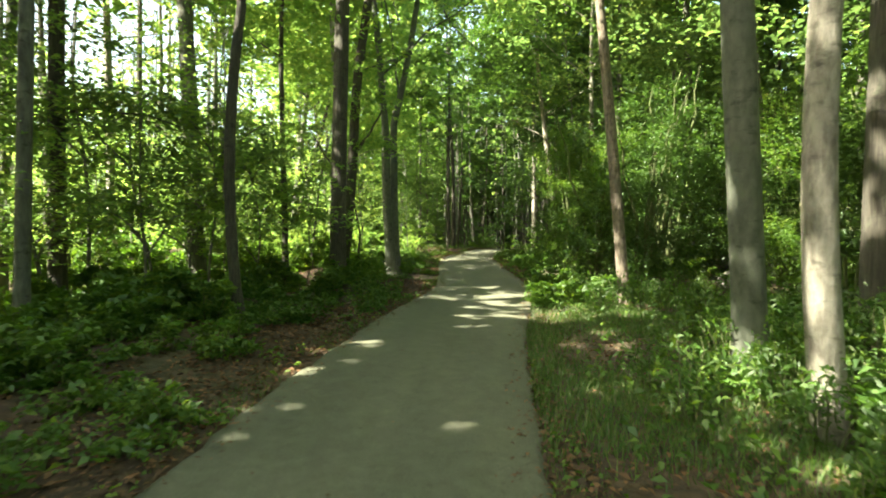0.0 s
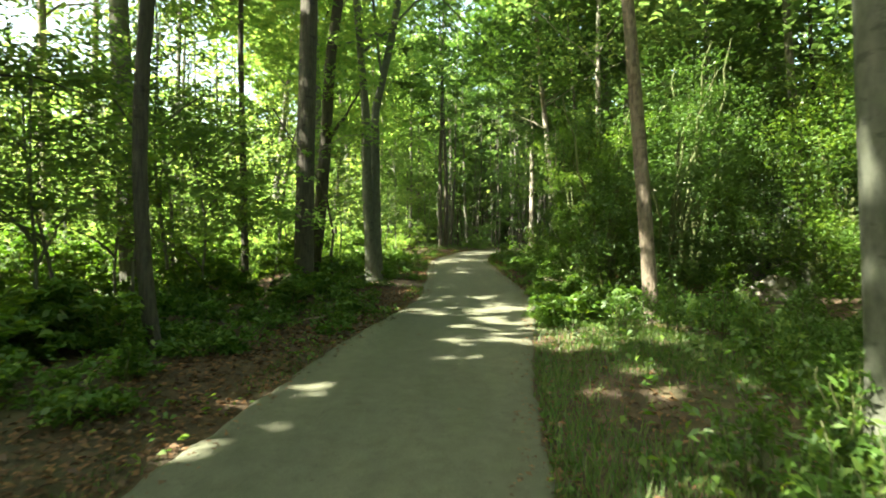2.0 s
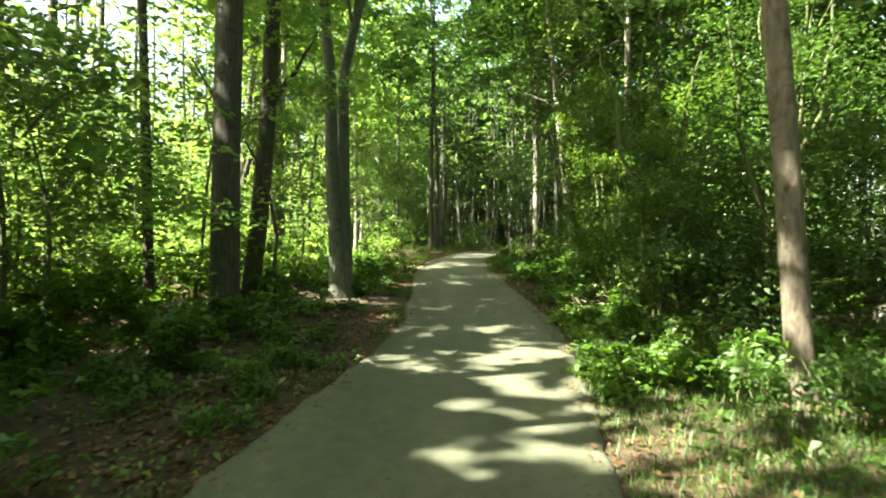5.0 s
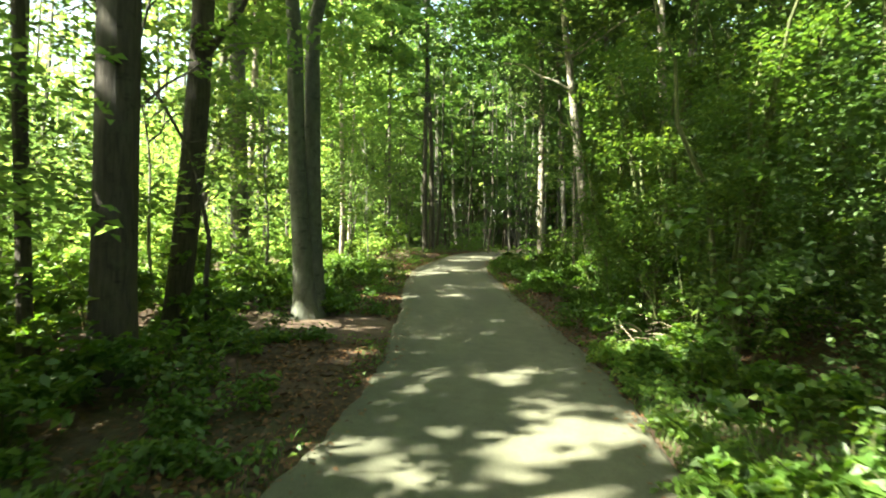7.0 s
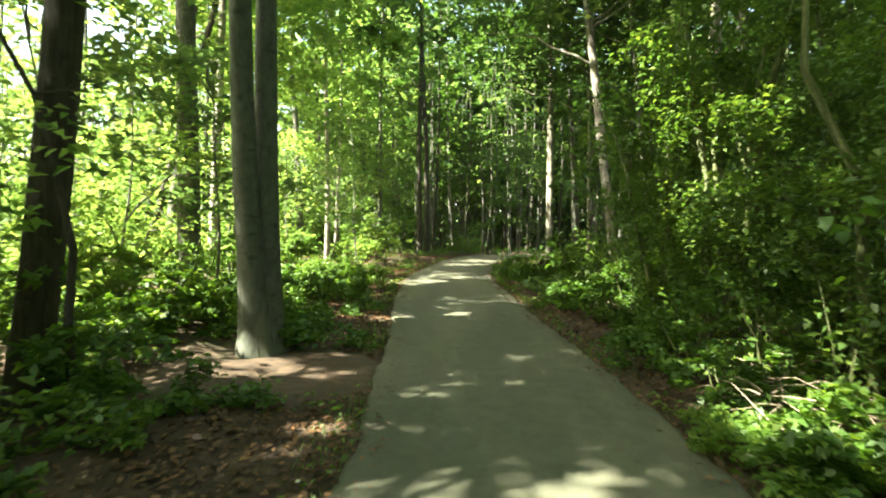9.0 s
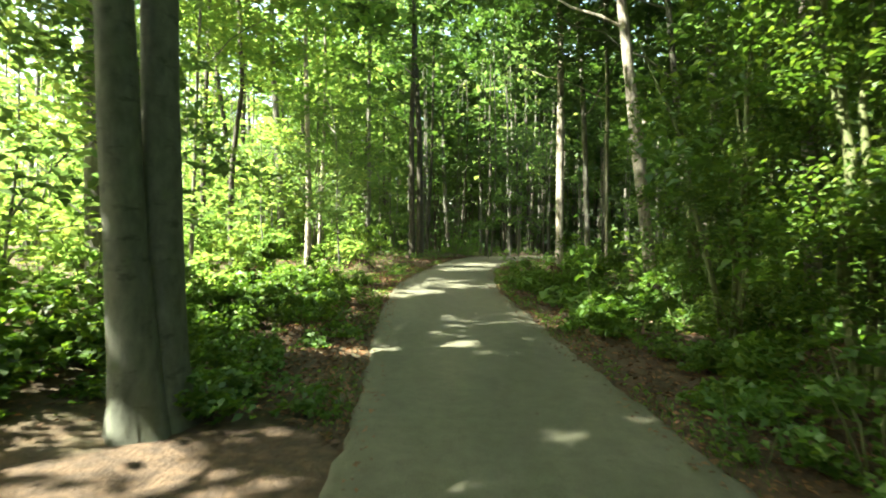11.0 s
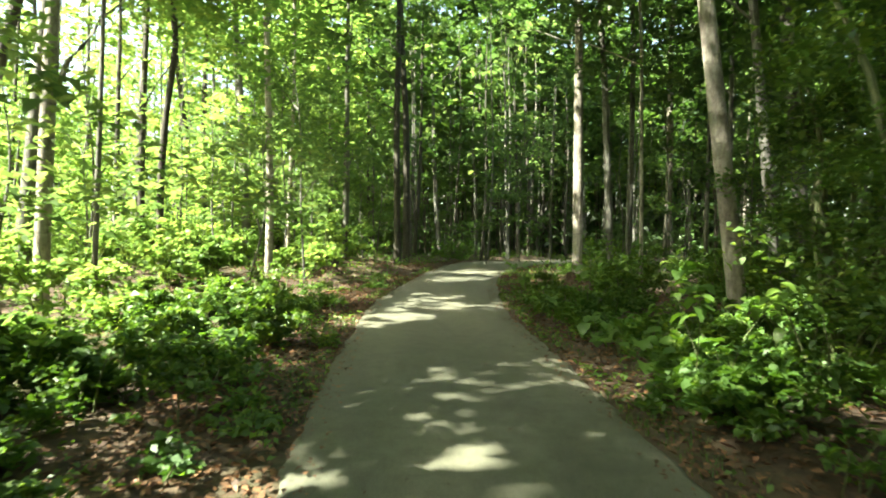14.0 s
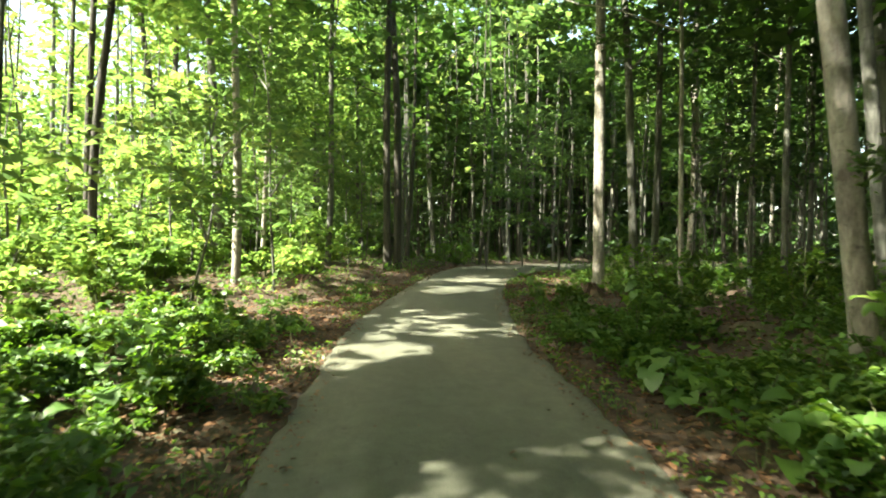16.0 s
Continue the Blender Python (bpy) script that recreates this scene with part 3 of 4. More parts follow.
# for each stem: heights and offsets across above the fork, and ahead of the foot
for side, heights, offsets in ((-1, (4.4, 6.0, 8.0, 14.0), (-0.27, -0.42, -0.6, -1.6)), (1, (4.4, 5.3, 6.8, 15.0), (-0.08, 0.12, 0.42, 1.6))):
    z = np.concatenate([np.linspace(-0.25, 4.2, 20), np.linspace(4.6, heights[-1], 16)])
    axis = -0.069 * z + 0.0074 * z * z
    sep = np.interp(z, [-0.25, 0.9, 2.0, 4.2], [0.05, 0.062, 0.085, 0.105])
    across = np.where(z < 4.3, axis + side * sep, np.interp(z, heights, offsets))
    ahead = np.interp(z, [-0.25, 0.9, 4.2, heights[-1]], [0.08, 0.1, 0.16, 0.3])
    p = np.stack([across, side * ahead, z], -1)
    r = np.interp(z, [-0.25, 0.4, 1.4, 3.8, 5.0, heights[-1]], [0.2, 0.165, 0.136, 0.118, 0.1, 0.04])
    part("trunk", tube("trunk", p, r, BARK_BEECH, 18, 0.03, 0.75, 1.0 + side), beech)
_m = np.stack([RNG.uniform(-2.8, 4.2, 64), RNG.uniform(-3.0, 4.2, 64), RNG.uniform(5.6, 14, 64)], -1)
_m[:, 2] += np.where(_m[:, 0] > 2, 0.8, 0)
part("crown", leaves("crown", sprays(_m, 1.15, 70) + np.array(beech.location), 0.15, LEAF_BRIGHT, origin=beech.location), beech)
for k in range(9):
    branch(beech, (-0.15 + 0.25 * (-1) ** k, 0, 5.5 + 0.5 * k), _m[k], 0.04, BARK_BEECH)

# a crooked sapling that leans out in front of them
crooked = thing("sapling", -2.16, 14.57, "thin crooked dark sapling bent over to one side", "sapling")
_z = np.array([-0.1, 0.35, 0.7, 1.17, 1.5, 1.9, 2.25, 2.7, 3.24, 3.9])
_x = np.array([0.05, 0.0, -0.02, 0.03, -0.03, -0.12, -0.26, -0.52, -0.93, -1.3])
part("trunk", tube("trunk", np.stack([_x, 0.03 * np.sin(3 * _z), _z], -1), np.linspace(0.034, 0.014, 10), BARK_DARK, 8, 0.08), crooked)
for k in range(7):
    a, b = 5 + k % 5, RNG.uniform(0, 6.28)
    tip = np.array([_x[a] + 0.5 * math.cos(b), 0.5 * math.sin(b), _z[a] + 0.15])
    branch(crooked, (_x[a], 0, _z[a]), tip, 0.007, BARK_DARK)
    part("foliage", leaves("foliage", sprays([tip], 0.4, 40) + np.array(crooked.location), 0.085, LEAF_MID, origin=crooked.location), crooked)

# ---- the forest behind them ----
reseed(13)
taken = [(t[0], t[1]) for t in LINE] + [(-1.47, 17.0)]
spots = []
for x in np.arange(-37, 37, 4.1):
    for y in np.arange(-24, 80, 4.1):
        px, py = x + RNG.uniform(-1.6, 1.6), y + RNG.uniform(-1.6, 1.6)
        if off_trail(px, py) < (3.0 if py < 22 else 1.7) or min((px - a) ** 2 + (py - b) ** 2 for a, b in taken) < 2.4 or (0 < px < 8 and -1 < py < 22) or (-7.5 < px < 0 and 3 < py < 25):
            continue
        spots.append((px, py))
# Trees added on the right so their crowns close the sky and darken the verge.
spots += [(6.6, 3.4), (8.2, 1.0), (7.0, -2.5), (8.8, 6.2), (9.6, 13.0), (9.2, 15.8), (7.9, 18.6), (10.0, 10.2), (8.4, 20.8), (11.2, 4.2), (11.0, 12.6), (10.6, 17.4)]
# Unseen trees added at the near left, to shade the trail and right-hand trunks.
spots += [(-7.0, 1.0), (-9.2, 4.4), (-6.5, -2.5), (-10.2, 0.2), (-12.4, 3.2), (-13.0, 6.6), (-8.6, -5.2), (-5.0, -6.0)]
spots.sort(key=lambda p: (max(0, abs(p[0]) - 4)) ** 2 + (max(0, abs(p[1] - 22) - 24)) ** 2)
trunks, crowns = [], []
for n, (px, py) in enumerate(spots):
    left = px < -3 and py > 4
    mat = (BARK_GREY, BARK_DARK, BARK_PALE)[int(RNG.choice(3, p=(0.45, 0.35, 0.2)))]
    d, h, lean = RNG.uniform(0.12, 0.3), RNG.uniform(14, 19), (RNG.normal(0, 0.025), RNG.normal(0, 0.025))
    if n < 215:
        label = {BARK_GREY: "forest tree with grey-brown bark and a leafy crown", BARK_DARK: "forest tree with dark bark and a leafy crown", BARK_PALE: "forest tree with pale bark and a leafy crown"}[mat]
        # Sunny left gets brighter leaf colour; shaded right and far side get darker.
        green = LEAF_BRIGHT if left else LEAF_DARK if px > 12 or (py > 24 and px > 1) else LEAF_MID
        fans, per, size = 34, 30, 0.36
        if px < -18 or py < -6:
            fans = 20
        elif 5 < px < 12 and py < 24:
            fans, per, size = 70, 50, 0.22
        elif px < 0 and py < 34:
            fans, per, size = (54, 44, 0.3) if py > 8 else (64, 30, 0.36)
        tree(px, py, d, h, mat, green, label, lean, low=RNG.uniform(3.6, 6), spread=3.3, fans=fans, per=per, size=size, limbs=2, group="trees of the forest", sides=9, fan=1.25)
    else:
        trunks.append((px, py, d, h))
        m = np.stack([RNG.uniform(-3, 3, 16) + px, RNG.uniform(-3, 3, 16) + py, RNG.uniform(3.5, h, 16) + float(rise(py))], -1)
        crowns.append(sprays(m, 1.5, 15))


def far_trunks(name, rows, mat, label):
    """Trunks too far off to tell apart, in one mesh."""
    v, f = [], []
    ang = np.linspace(0, 2 * np.pi, 5, endpoint=False)
    for x, y, d, h in rows:
        z0 = float(ground_z(x, y)) - 0.2
        lx, ly, w = RNG.normal(0, 0.03, 3)
        for t in (0, 0.35, 0.7, 1):
            r = 0.5 * d * (1 - 0.7 * t)
            v.append(np.stack([x + lx * t * h + w * 4 * t * (1 - t) * 3 + r * np.cos(ang), y + ly * t * h + r * np.sin(ang), 0 * ang + z0 + t * h], -1))
        k = 5 * (len(v) - 4)
        f += [(k + 5 * a + b, k + 5 * a + (b + 1) % 5, k + 5 * a + 5 + (b + 1) % 5, k + 5 * a + 5 + b) for a in range(3) for b in range(5)]
    return tagged(new(name, mesh_of(name, np.concatenate(v), f, mat, True)), label, "trees", kind="stuff")


far_trunks("far_tree_trunks", trunks, BARK_GREY, "far grey tree trunks of the forest")
tagged(new("far_tree_crowns", leaves("far_tree_crowns", np.concatenate(crowns), 0.6, LEAF_MID)), "far green crowns of the forest", "trees", kind="stuff")

# the dense, shaded pole stand beyond the bend
reseed(14)
poles = [(px, py, RNG.uniform(0.07, 0.2), RNG.uniform(10, 15)) for px, py in zip(RNG.uniform(-1, 28, 400), RNG.uniform(39, 76, 400)) if off_trail(px, py) > 0.9 and px > 0.4]
poles.sort(key=lambda p: p[1])
for k, (px, py, d, h) in enumerate(poles[:170]):
    dark = k % 3 == 0
    ob = tree(px, py, d, h, BARK_DARK if dark else BARK_GREY, LEAF_DARK if k % 2 else LEAF_MID, "thin dark pole tree of the shaded stand" if dark else "thin grey pole tree of the shaded stand", (RNG.normal(0, 0.02), RNG.normal(0, 0.02)),
              low=4.0, spread=1.6, fans=11, per=24, size=0.4, limbs=0, group="pole stand", sides=6, fan=1.1, flare=0.2)
    ob.name = "pole_tree"
far_trunks("pole_stand_trunks", poles[170:], BARK_GREY, "grey thin trunks of a dense shaded stand")
_m = np.concatenate([np.array([(px, py, float(rise(py)) + h * u) + RNG.normal(0, 1, 3) * (0.9, 0.9, 0.3) for u in np.linspace(0.36, 1, 7)]) for px, py, d, h in poles[170:]])
tagged(new("pole_stand_crowns", leaves("pole_stand_crowns", sprays(_m, 1.1, 16), 0.42, LEAF_SHRUB)), "dark green crowns of the dense stand", "trees", kind="stuff")

# woods that close the view all round
reseed(15)
_a = RNG.uniform(0, 2 * np.pi, 2300)
_r = RNG.uniform(0, 26, 2300)
_m = np.stack([np.cos(_a) * (36 + _r), 26 + np.sin(_a) * (52 + _r), RNG.uniform(0.3, 15, 2300) * 1.1], -1)
_m[:, 2] += rise(_m[:, 1])
# Leaf colour paints a sunlit edge on the left, a shaded one elsewhere.
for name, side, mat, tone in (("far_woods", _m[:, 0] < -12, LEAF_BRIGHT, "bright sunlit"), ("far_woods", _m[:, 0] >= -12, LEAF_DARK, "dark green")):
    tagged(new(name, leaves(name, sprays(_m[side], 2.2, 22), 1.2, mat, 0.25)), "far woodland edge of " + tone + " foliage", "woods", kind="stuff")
_b = [(math.cos(a) * (37 + r), 26 + math.sin(a) * (53 + r), RNG.uniform(0.15, 0.35), 15) for a, r in zip(RNG.uniform(0, 6.28, 420), RNG.uniform(0, 24, 420))]
far_trunks("far_wood_trunks", _b, BARK_DARK, "far dark trunks of the woodland")
# Brush whose dark leaf colour deepens the shade under the stand.
_p = np.stack([RNG.uniform(-12, 34, 3000), RNG.uniform(46, 86, 3000)], -1)
_p = _p[off_trail(_p[:, 0], _p[:, 1]) > 1.0]
tagged(new("stand_brush", leaves("stand_brush", sprays(np.column_stack([_p, rise(_p[:, 1]) + RNG.uniform(0.2, 3.4, len(_p))]), 0.9, 12), 0.38, LEAF_DARK, 0.3)), "low brush coloured dark for shade under the dense stand", "undergrowth", kind="stuff")
# Added leaf backdrop, taller than the trees: blocks sky, dark colour for shade.
_m = np.stack([RNG.uniform(-12, 40, 2700), RNG.uniform(66, 92, 2700), RNG.uniform(1, 30, 2700)], -1)
tagged(new("stand_foliage", leaves("stand_foliage", sprays(_m + [0, 0, 1.5], 1.7, 15), 0.75, LEAF_DARK, 0.2)), "added foliage coloured dark for shade, closing the dense stand", "woods", kind="stuff")


# ---- understorey: young trees with layered leaves ----
def young(px, py, h, mat, label, fans=28, per=50, size=0.11, low=0.9, spread=1.7, fan=0.75):
    ob = tree(px, py, 0.035 + 0.005 * h, h, BARK_GREY, mat, label, (RNG.normal(0, 0.04), RNG.normal(0, 0.04)), low=low, spread=spread, fans=fans, per=per,
              size=size, limbs=3, group="young trees", sides=6, category="sapling", fan=fan, flare=0.1)
    ob.name = "sapling"
    return ob


reseed(16)
for k in range(115):
    px, py = RNG.uniform(-21, -3.4), RNG.uniform(5, 50)
    if off_trail(px, py) < (2.6 if py < 18 else 2.2) or (px + 5.5) ** 2 + (py - 24) ** 2 < 5:
        continue
    near = px > -10 and py < 32
    # The brighter leaf colour stands for sun on these young beeches.
    young(px, py, RNG.uniform(3, 8.5), LEAF_BRIGHT, "young beech with layered leaves in sunlit bright green", 30 if near else 24, 74 if near else 42, 0.095 + 0.002 * py if near else 0.13 + 0.003 * py)
# A darker green than their neighbours, coloured to read as shaded layers.
for k in range(17):
    px, py = RNG.uniform(-10, -4.2), RNG.uniform(6.5, 22)
    if min((px - a) ** 2 + (py - b) ** 2 for a, b in taken) > 0.5:
        young(px, py, RNG.uniform(3.5, 7), LEAF_MID, "young beech with layered green leaves", 30, 66, 0.105, 1.2, 1.8)
for k in range(30):
    px, py = RNG.uniform(-9, 0.2), RNG.uniform(35, 58)
    if off_trail(px, py) > 1.6:
        young(px, py, RNG.uniform(4, 9), LEAF_MID, "young beech with layered green leaves", 22, 40, 0.2, 0.8, 1.9)
# Added fill: leaf colour kept dark for shade, to hide lit ground behind.
for px, py, h in ((8.2, 24.6, 5), (9.6, 26.4, 6), (8.8, 29.2, 5), (10.8, 30.5, 6.5), (9.4, 33.5, 6), (11.8, 27.8, 6), (12.5, 33, 7), (7.8, 34.6, 5), (11.5, 24.5, 6), (13.4, 30, 7),
                  (9.8, 3.5, 4), (11.5, 6.5, 5), (10.4, 9.0, 4.5), (12.6, 10.5, 5.5), (11.2, 14.2, 5), (13.2, 16.0, 6), (11.6, 19.0, 5), (13.6, 21.5, 6), (10.0, 22.4, 5), (8.8, 4.6, 3.5), (14.2, 13.0, 6), (7.2, 5.4, 3.0)):
    young(px, py, h, LEAF_DARK, "added young tree with leaves coloured dark for shade", 26, 44, 0.16, 0.5, 1.8)
for px, py, h in ((-1.9, 30.5, 5.5), (-3.0, 33.5, 6), (3.6, 36.8, 5), (5.8, 36, 7), (-1.0, 38.5, 5), (2.2, 44, 6), (8.5, 33, 7), (5.4, 39.5, 7), (-2.9, 19.3, 4.2),
                  (-3.9, 17.2, 4.5), (-0.6, 42, 6), (-2.6, 36.5, 6), (-2.2, 26.5, 3.2), (-3.5, 22.5, 3.0)):
    young(px, py, h, LEAF_MID, "young beech with layered green leaves", 24, 46, 0.17, 1.5, 1.6)

# ---- dense shrubs on the shaded side ----
reseed(17)
for n, (px, py, h, s) in enumerate(((4.4, 12.6, 4.2, 1.7), (8.2, 11.0, 4.6, 1.9), (4.0, 14.9, 4.8, 1.6), (5.6, 14.4, 5.4, 2.0), (8.7, 13.3, 5.0, 2.1), (3.9, 17.2, 4.6, 1.5), (5.2, 17.0, 5.2, 1.8), (7.0, 16.5, 5.6, 2.1),
                     (4.2, 19.6, 4.4, 1.5), (5.9, 19.6, 5.0, 1.9), (7.6, 9.8, 4.6, 2.0), (9.4, 12.0, 5.4, 2.2), (9.3, 15.6, 5.4, 2.2), (4.9, 21.6, 4.0, 1.4), (7.4, 21.5, 5.0, 2.0), (6.3, 8.6, 3.4, 1.5), (9.5, 19.5, 5.4, 2.2), (8.0, 7.2, 4.2, 1.8))):
    bush("shrub", px, py, h, s, LEAF_DARK if n % 3 == 0 else LEAF_SHRUB, "tall dense shrub with small dark glossy leaves" if n % 3 == 0 else "tall dense shrub with mid-green leaves", "shrub", 7, 92, 110, 0.078, "dense shrubs", low=0.06)

# ---- low growth ----
def scatter(n, x0, x1, y0, y1, clear, reach=99):
    made = []
    while len(made) < n:
        px, py = RNG.uniform(x0, x1), RNG.uniform(y0, y1)
        d = float(off_trail(px, py))
        if clear < d < reach and (px + 1.2) ** 2 + (py - 16.1) ** 2 > 1.3:
            made.append((px, py))
    return made


reseed(21)
for px, py in scatter(120, -13, -1, 3, 46, 2.0):
    h = RNG.uniform(0.7, 1.7) * (0.55 if py < 13 and px > -7 else 1.0)
    # Beyond y 17 a brighter leaf colour stands for sun on the bushes.
    bush("bush", px, py, h, 0.5 * h + 0.3, LEAF_BRIGHT if py > 17 else LEAF_HERB, "leafy knee to chest high bush in sunlit bright green" if py > 17 else "leafy low bush in shaded green", "bush", 4, 20, 34, 0.1 + 0.002 * py, "undergrowth", thick=0.2)
for px, py in scatter(70, -9, -2, 3, 19, 1.7, 6.5) + scatter(34, -8, -3, 2, 11, 2.2, 5.5):
    h = RNG.uniform(0.3, 0.8)
    bush("bush", px, py, h, 0.5 * h + 0.35, LEAF_HERB, "leafy low bush in shaded green", "bush", 4, 24, 34, 0.1, "undergrowth", thick=0.2)
for px, py in scatter(90, -9, 0, 4, 26, 0.9, 3.2) + scatter(50, -4, 0, 3, 30, 0.25, 1.6) + scatter(30, 2, 4, 13, 30, 0.25, 1.2):
    h = RNG.uniform(0.15, 0.45)
    bush("seedling", px, py, h, 0.35 * h + 0.2, LEAF_HERB, "small green seedling clump on the leaf litter", "plant", 3, 7, 26, 0.075, "seedlings")
for px, py in scatter(54, -5, 0, 16, 27, 0.8, 3.4) + scatter(46, 2, 5, 17, 26.5, 0.5, 2.4) + scatter(18, 1.8, 4, 10.5, 15, 0.3, 1.3):
    h = RNG.uniform(0.25, 0.6)
    bush("herb_clump", px, py, h, 0.4 * h + 0.28, LEAF_HERB, "low soft green herbs beside the trail", "plant", 2, 16, 30, 0.085, "herb clumps", thick=0.2)
for px, py in scatter(18, 1.5, 3.2, 10.2, 14.6, 0.04, 0.4):
    bush("herb_clump", px, py, RNG.uniform(0.12, 0.22), 0.22, LEAF_BRIGHT, "fresh bright green herbs on the asphalt's edge", "plant", 2, 10, 26, 0.06, "edge herbs", thick=0.2)
for px, py in scatter(80, 2, 10, 13, 44, 0.8):
    if px < 5.3 and 26.5 < py < 36:
        continue
    h = RNG.uniform(0.35, 1.2)
    bush("bush", px, py, h, 0.5 * h + 0.25, LEAF_HERB, "leafy low bush in shaded green", "bush", 4, 14, 32, 0.085, "undergrowth", thick=0.2)
for px, py in scatter(34, 4.4, 10, 20, 31, 2.2):
    h = RNG.uniform(0.5, 1.2)
    bush("bush", px, py, h, 0.5 * h + 0.35, LEAF_HERB, "leafy low bush in shaded green", "bush", 4, 20, 30, 0.1, "undergrowth", thick=0.2)
for px, py in scatter(40, 2, 7.5, 1.6, 10.5, 1.7) + scatter(44, 1.8, 5, 1.8, 6.5, 1.1, 4) + scatter(30, 3.8, 7.2, 6.5, 12.5, 2.2) + [(2.6, 9.6), (2.9, 9.4), (3.3, 9.5), (3.6, 9.9), (2.75, 10.3), (3.5, 10.5), (2.4, 10.8), (3.9, 9.3)]:
    h = RNG.uniform(0.3, 0.75)
    bush("weed_clump", px, py, h, 0.3 * h + 0.12, LEAF_HERB, "upright narrow-leaved green weeds on the verge", "weeds", 6, 20, 16, 0.085, "verge weeds", flat=0.05, slim=0.3, thick=0.5, low=0.3)

reseed(22)
p = np.array(scatter(42000, -14, 12, 1.5, 46, 0.5))
p = p[(np.sin(1.1 * p[:, 0] + 0.5 * p[:, 1]) + np.sin(0.8 * p[:, 1] - 1.3 * p[:, 0]) > -0.7) & ((p[:, 0] > 0) | (off_trail(p[:, 0], p[:, 1]) > 1.5))]
herbs = new("ground_cover", leaves("ground_cover", np.column_stack([p, ground_z(p[:, 0], p[:, 1]) + RNG.uniform(0.02, 0.28, len(p))]), 0.085, LEAF_HERB, 0.4))
tagged(herbs, "low green herbs covering the forest floor", "ground cover", kind="stuff")

reseed(23)
p = np.array(scatter(38000, -5, 6, 1.0, 40, -0.08) + scatter(13000, -4, 1, 2.5, 32, -0.06, 1.3) + scatter(5000, 1, 5, 13, 36, -0.06, 1.2))
litter = new("leaf_litter", leaves("leaf_litter", np.column_stack([p, ground_z(p[:, 0], p[:, 1]) + RNG.uniform(0.01, 0.035, len(p))]), RNG.uniform(0.04, 0.075, len(p)), LEAF_DRY, 0.9, 0.6, 0.1))
tagged(litter, "dry brown fallen leaves on the soil", "leaf litter", kind="stuff")

# sparse small herbs that come up through the litter beside the asphalt
q = np.array(scatter(5200, -4, 1, 2.5, 32, 0.0, 1.7) + scatter(3600, 1, 5, 13, 34, 0.0, 1.0))
q = q[np.sin(2.3 * q[:, 0] + 1.9 * q[:, 1]) + np.sin(2.9 * q[:, 1] - 1.2 * q[:, 0]) + np.where(off_trail(q[:, 0], q[:, 1]) < 0.22, 1.1, 0) > 0.45]
tagged(new("edge_herbs", leaves("edge_herbs", np.column_stack([q, ground_z(q[:, 0], q[:, 1]) + RNG.uniform(0.02, 0.11, len(q))]), RNG.uniform(0.04, 0.075, len(q)), LEAF_HERB, 0.4)), "small green herbs sprouting through fallen leaves", "ground cover", kind="stuff")

p = np.array(scatter(90, -2, 3, 2, 36, -2.0, -0.08) + scatter(2200, -2.5, 4, 2, 38, -0.22, 0.02))
p = p[RNG.permutation(len(p))]
tagged(new("fallen_leaves", leaves("fallen_leaves", np.column_stack([p, rise(p[:, 1]) + 0.045]), RNG.uniform(0.02, 0.055, len(p)), LEAF_DRY, 1.5, 0.6, 0.1)), "scattered dry leaves on the asphalt", "leaves", kind="stuff")

reseed(24)
# grass of the verges: a broad green strip beside the first stretch, a thin fringe elsewhere
p = np.array(scatter(62000, 0.5, 6.5, 1.0, 13.0, 0.02, 3.4))
p = p[(p[:, 0] > 0) & (np.sin(2.1 * p[:, 0] + 0.9 * p[:, 1]) + np.sin(1.7 * p[:, 1]) + RNG.normal(0, 0.6, len(p)) > -0.3)]
q = np.array(scatter(18000, -3, 4, 1.0, 34, -0.05, 0.35))
q = q[np.sin(1.9 * q[:, 1] + np.sign(q[:, 0] - 0.5)) + RNG.normal(0, 0.5, len(q)) > 0.3]
for name, at, h in (("verge_grass", p, 0.085), ("edge_grass", q, 0.05)):
    tagged(new(name, blades(name, np.column_stack([at, ground_z(at[:, 0], at[:, 1])]), h, 0.009, GRASS, RNG, 0.8)), "tufty green grass along the trail's edge", "grass", kind="stuff")


# ---- plants whose single leaves stand out ----
def blade_mesh(name, length, width, mat):
    """One pointed leaf with a midrib fold, stalk end at the origin."""
    t = np.array([0, 0.12, 0.35, 0.6, 0.85, 1.0])
    w = np.array([0.04, 0.72, 1.0, 0.95, 0.6, 0.04]) * width / 2
    y, z = t * length, 0.12 * length * np.sin(np.pi * t) - 0.22 * length * t * t
    v = np.concatenate([np.stack([s * w, y, z + abs(s) * 0.25 * w], -1) for s in (-1, 0, 1)])
    f = [(6 * a + b, 6 * a + b + 1, 6 * a + 7 + b, 6 * a + 6 + b) for a in range(2) for b in range(5)]
    return mesh_of(name, v, f, mat, True)


BLADES = [blade_mesh("leaf", 0.13, 0.075, LEAF_BRIGHT), blade_mesh("leaf", 0.1, 0.06, LEAF_BRIGHT), blade_mesh("leaf", 0.15, 0.085, LEAF_HERB)]
BROAD = [blade_mesh("leaf", 0.19, 0.17, LEAF_HERB), blade_mesh("leaf", 0.14, 0.13, LEAF_HERB)]


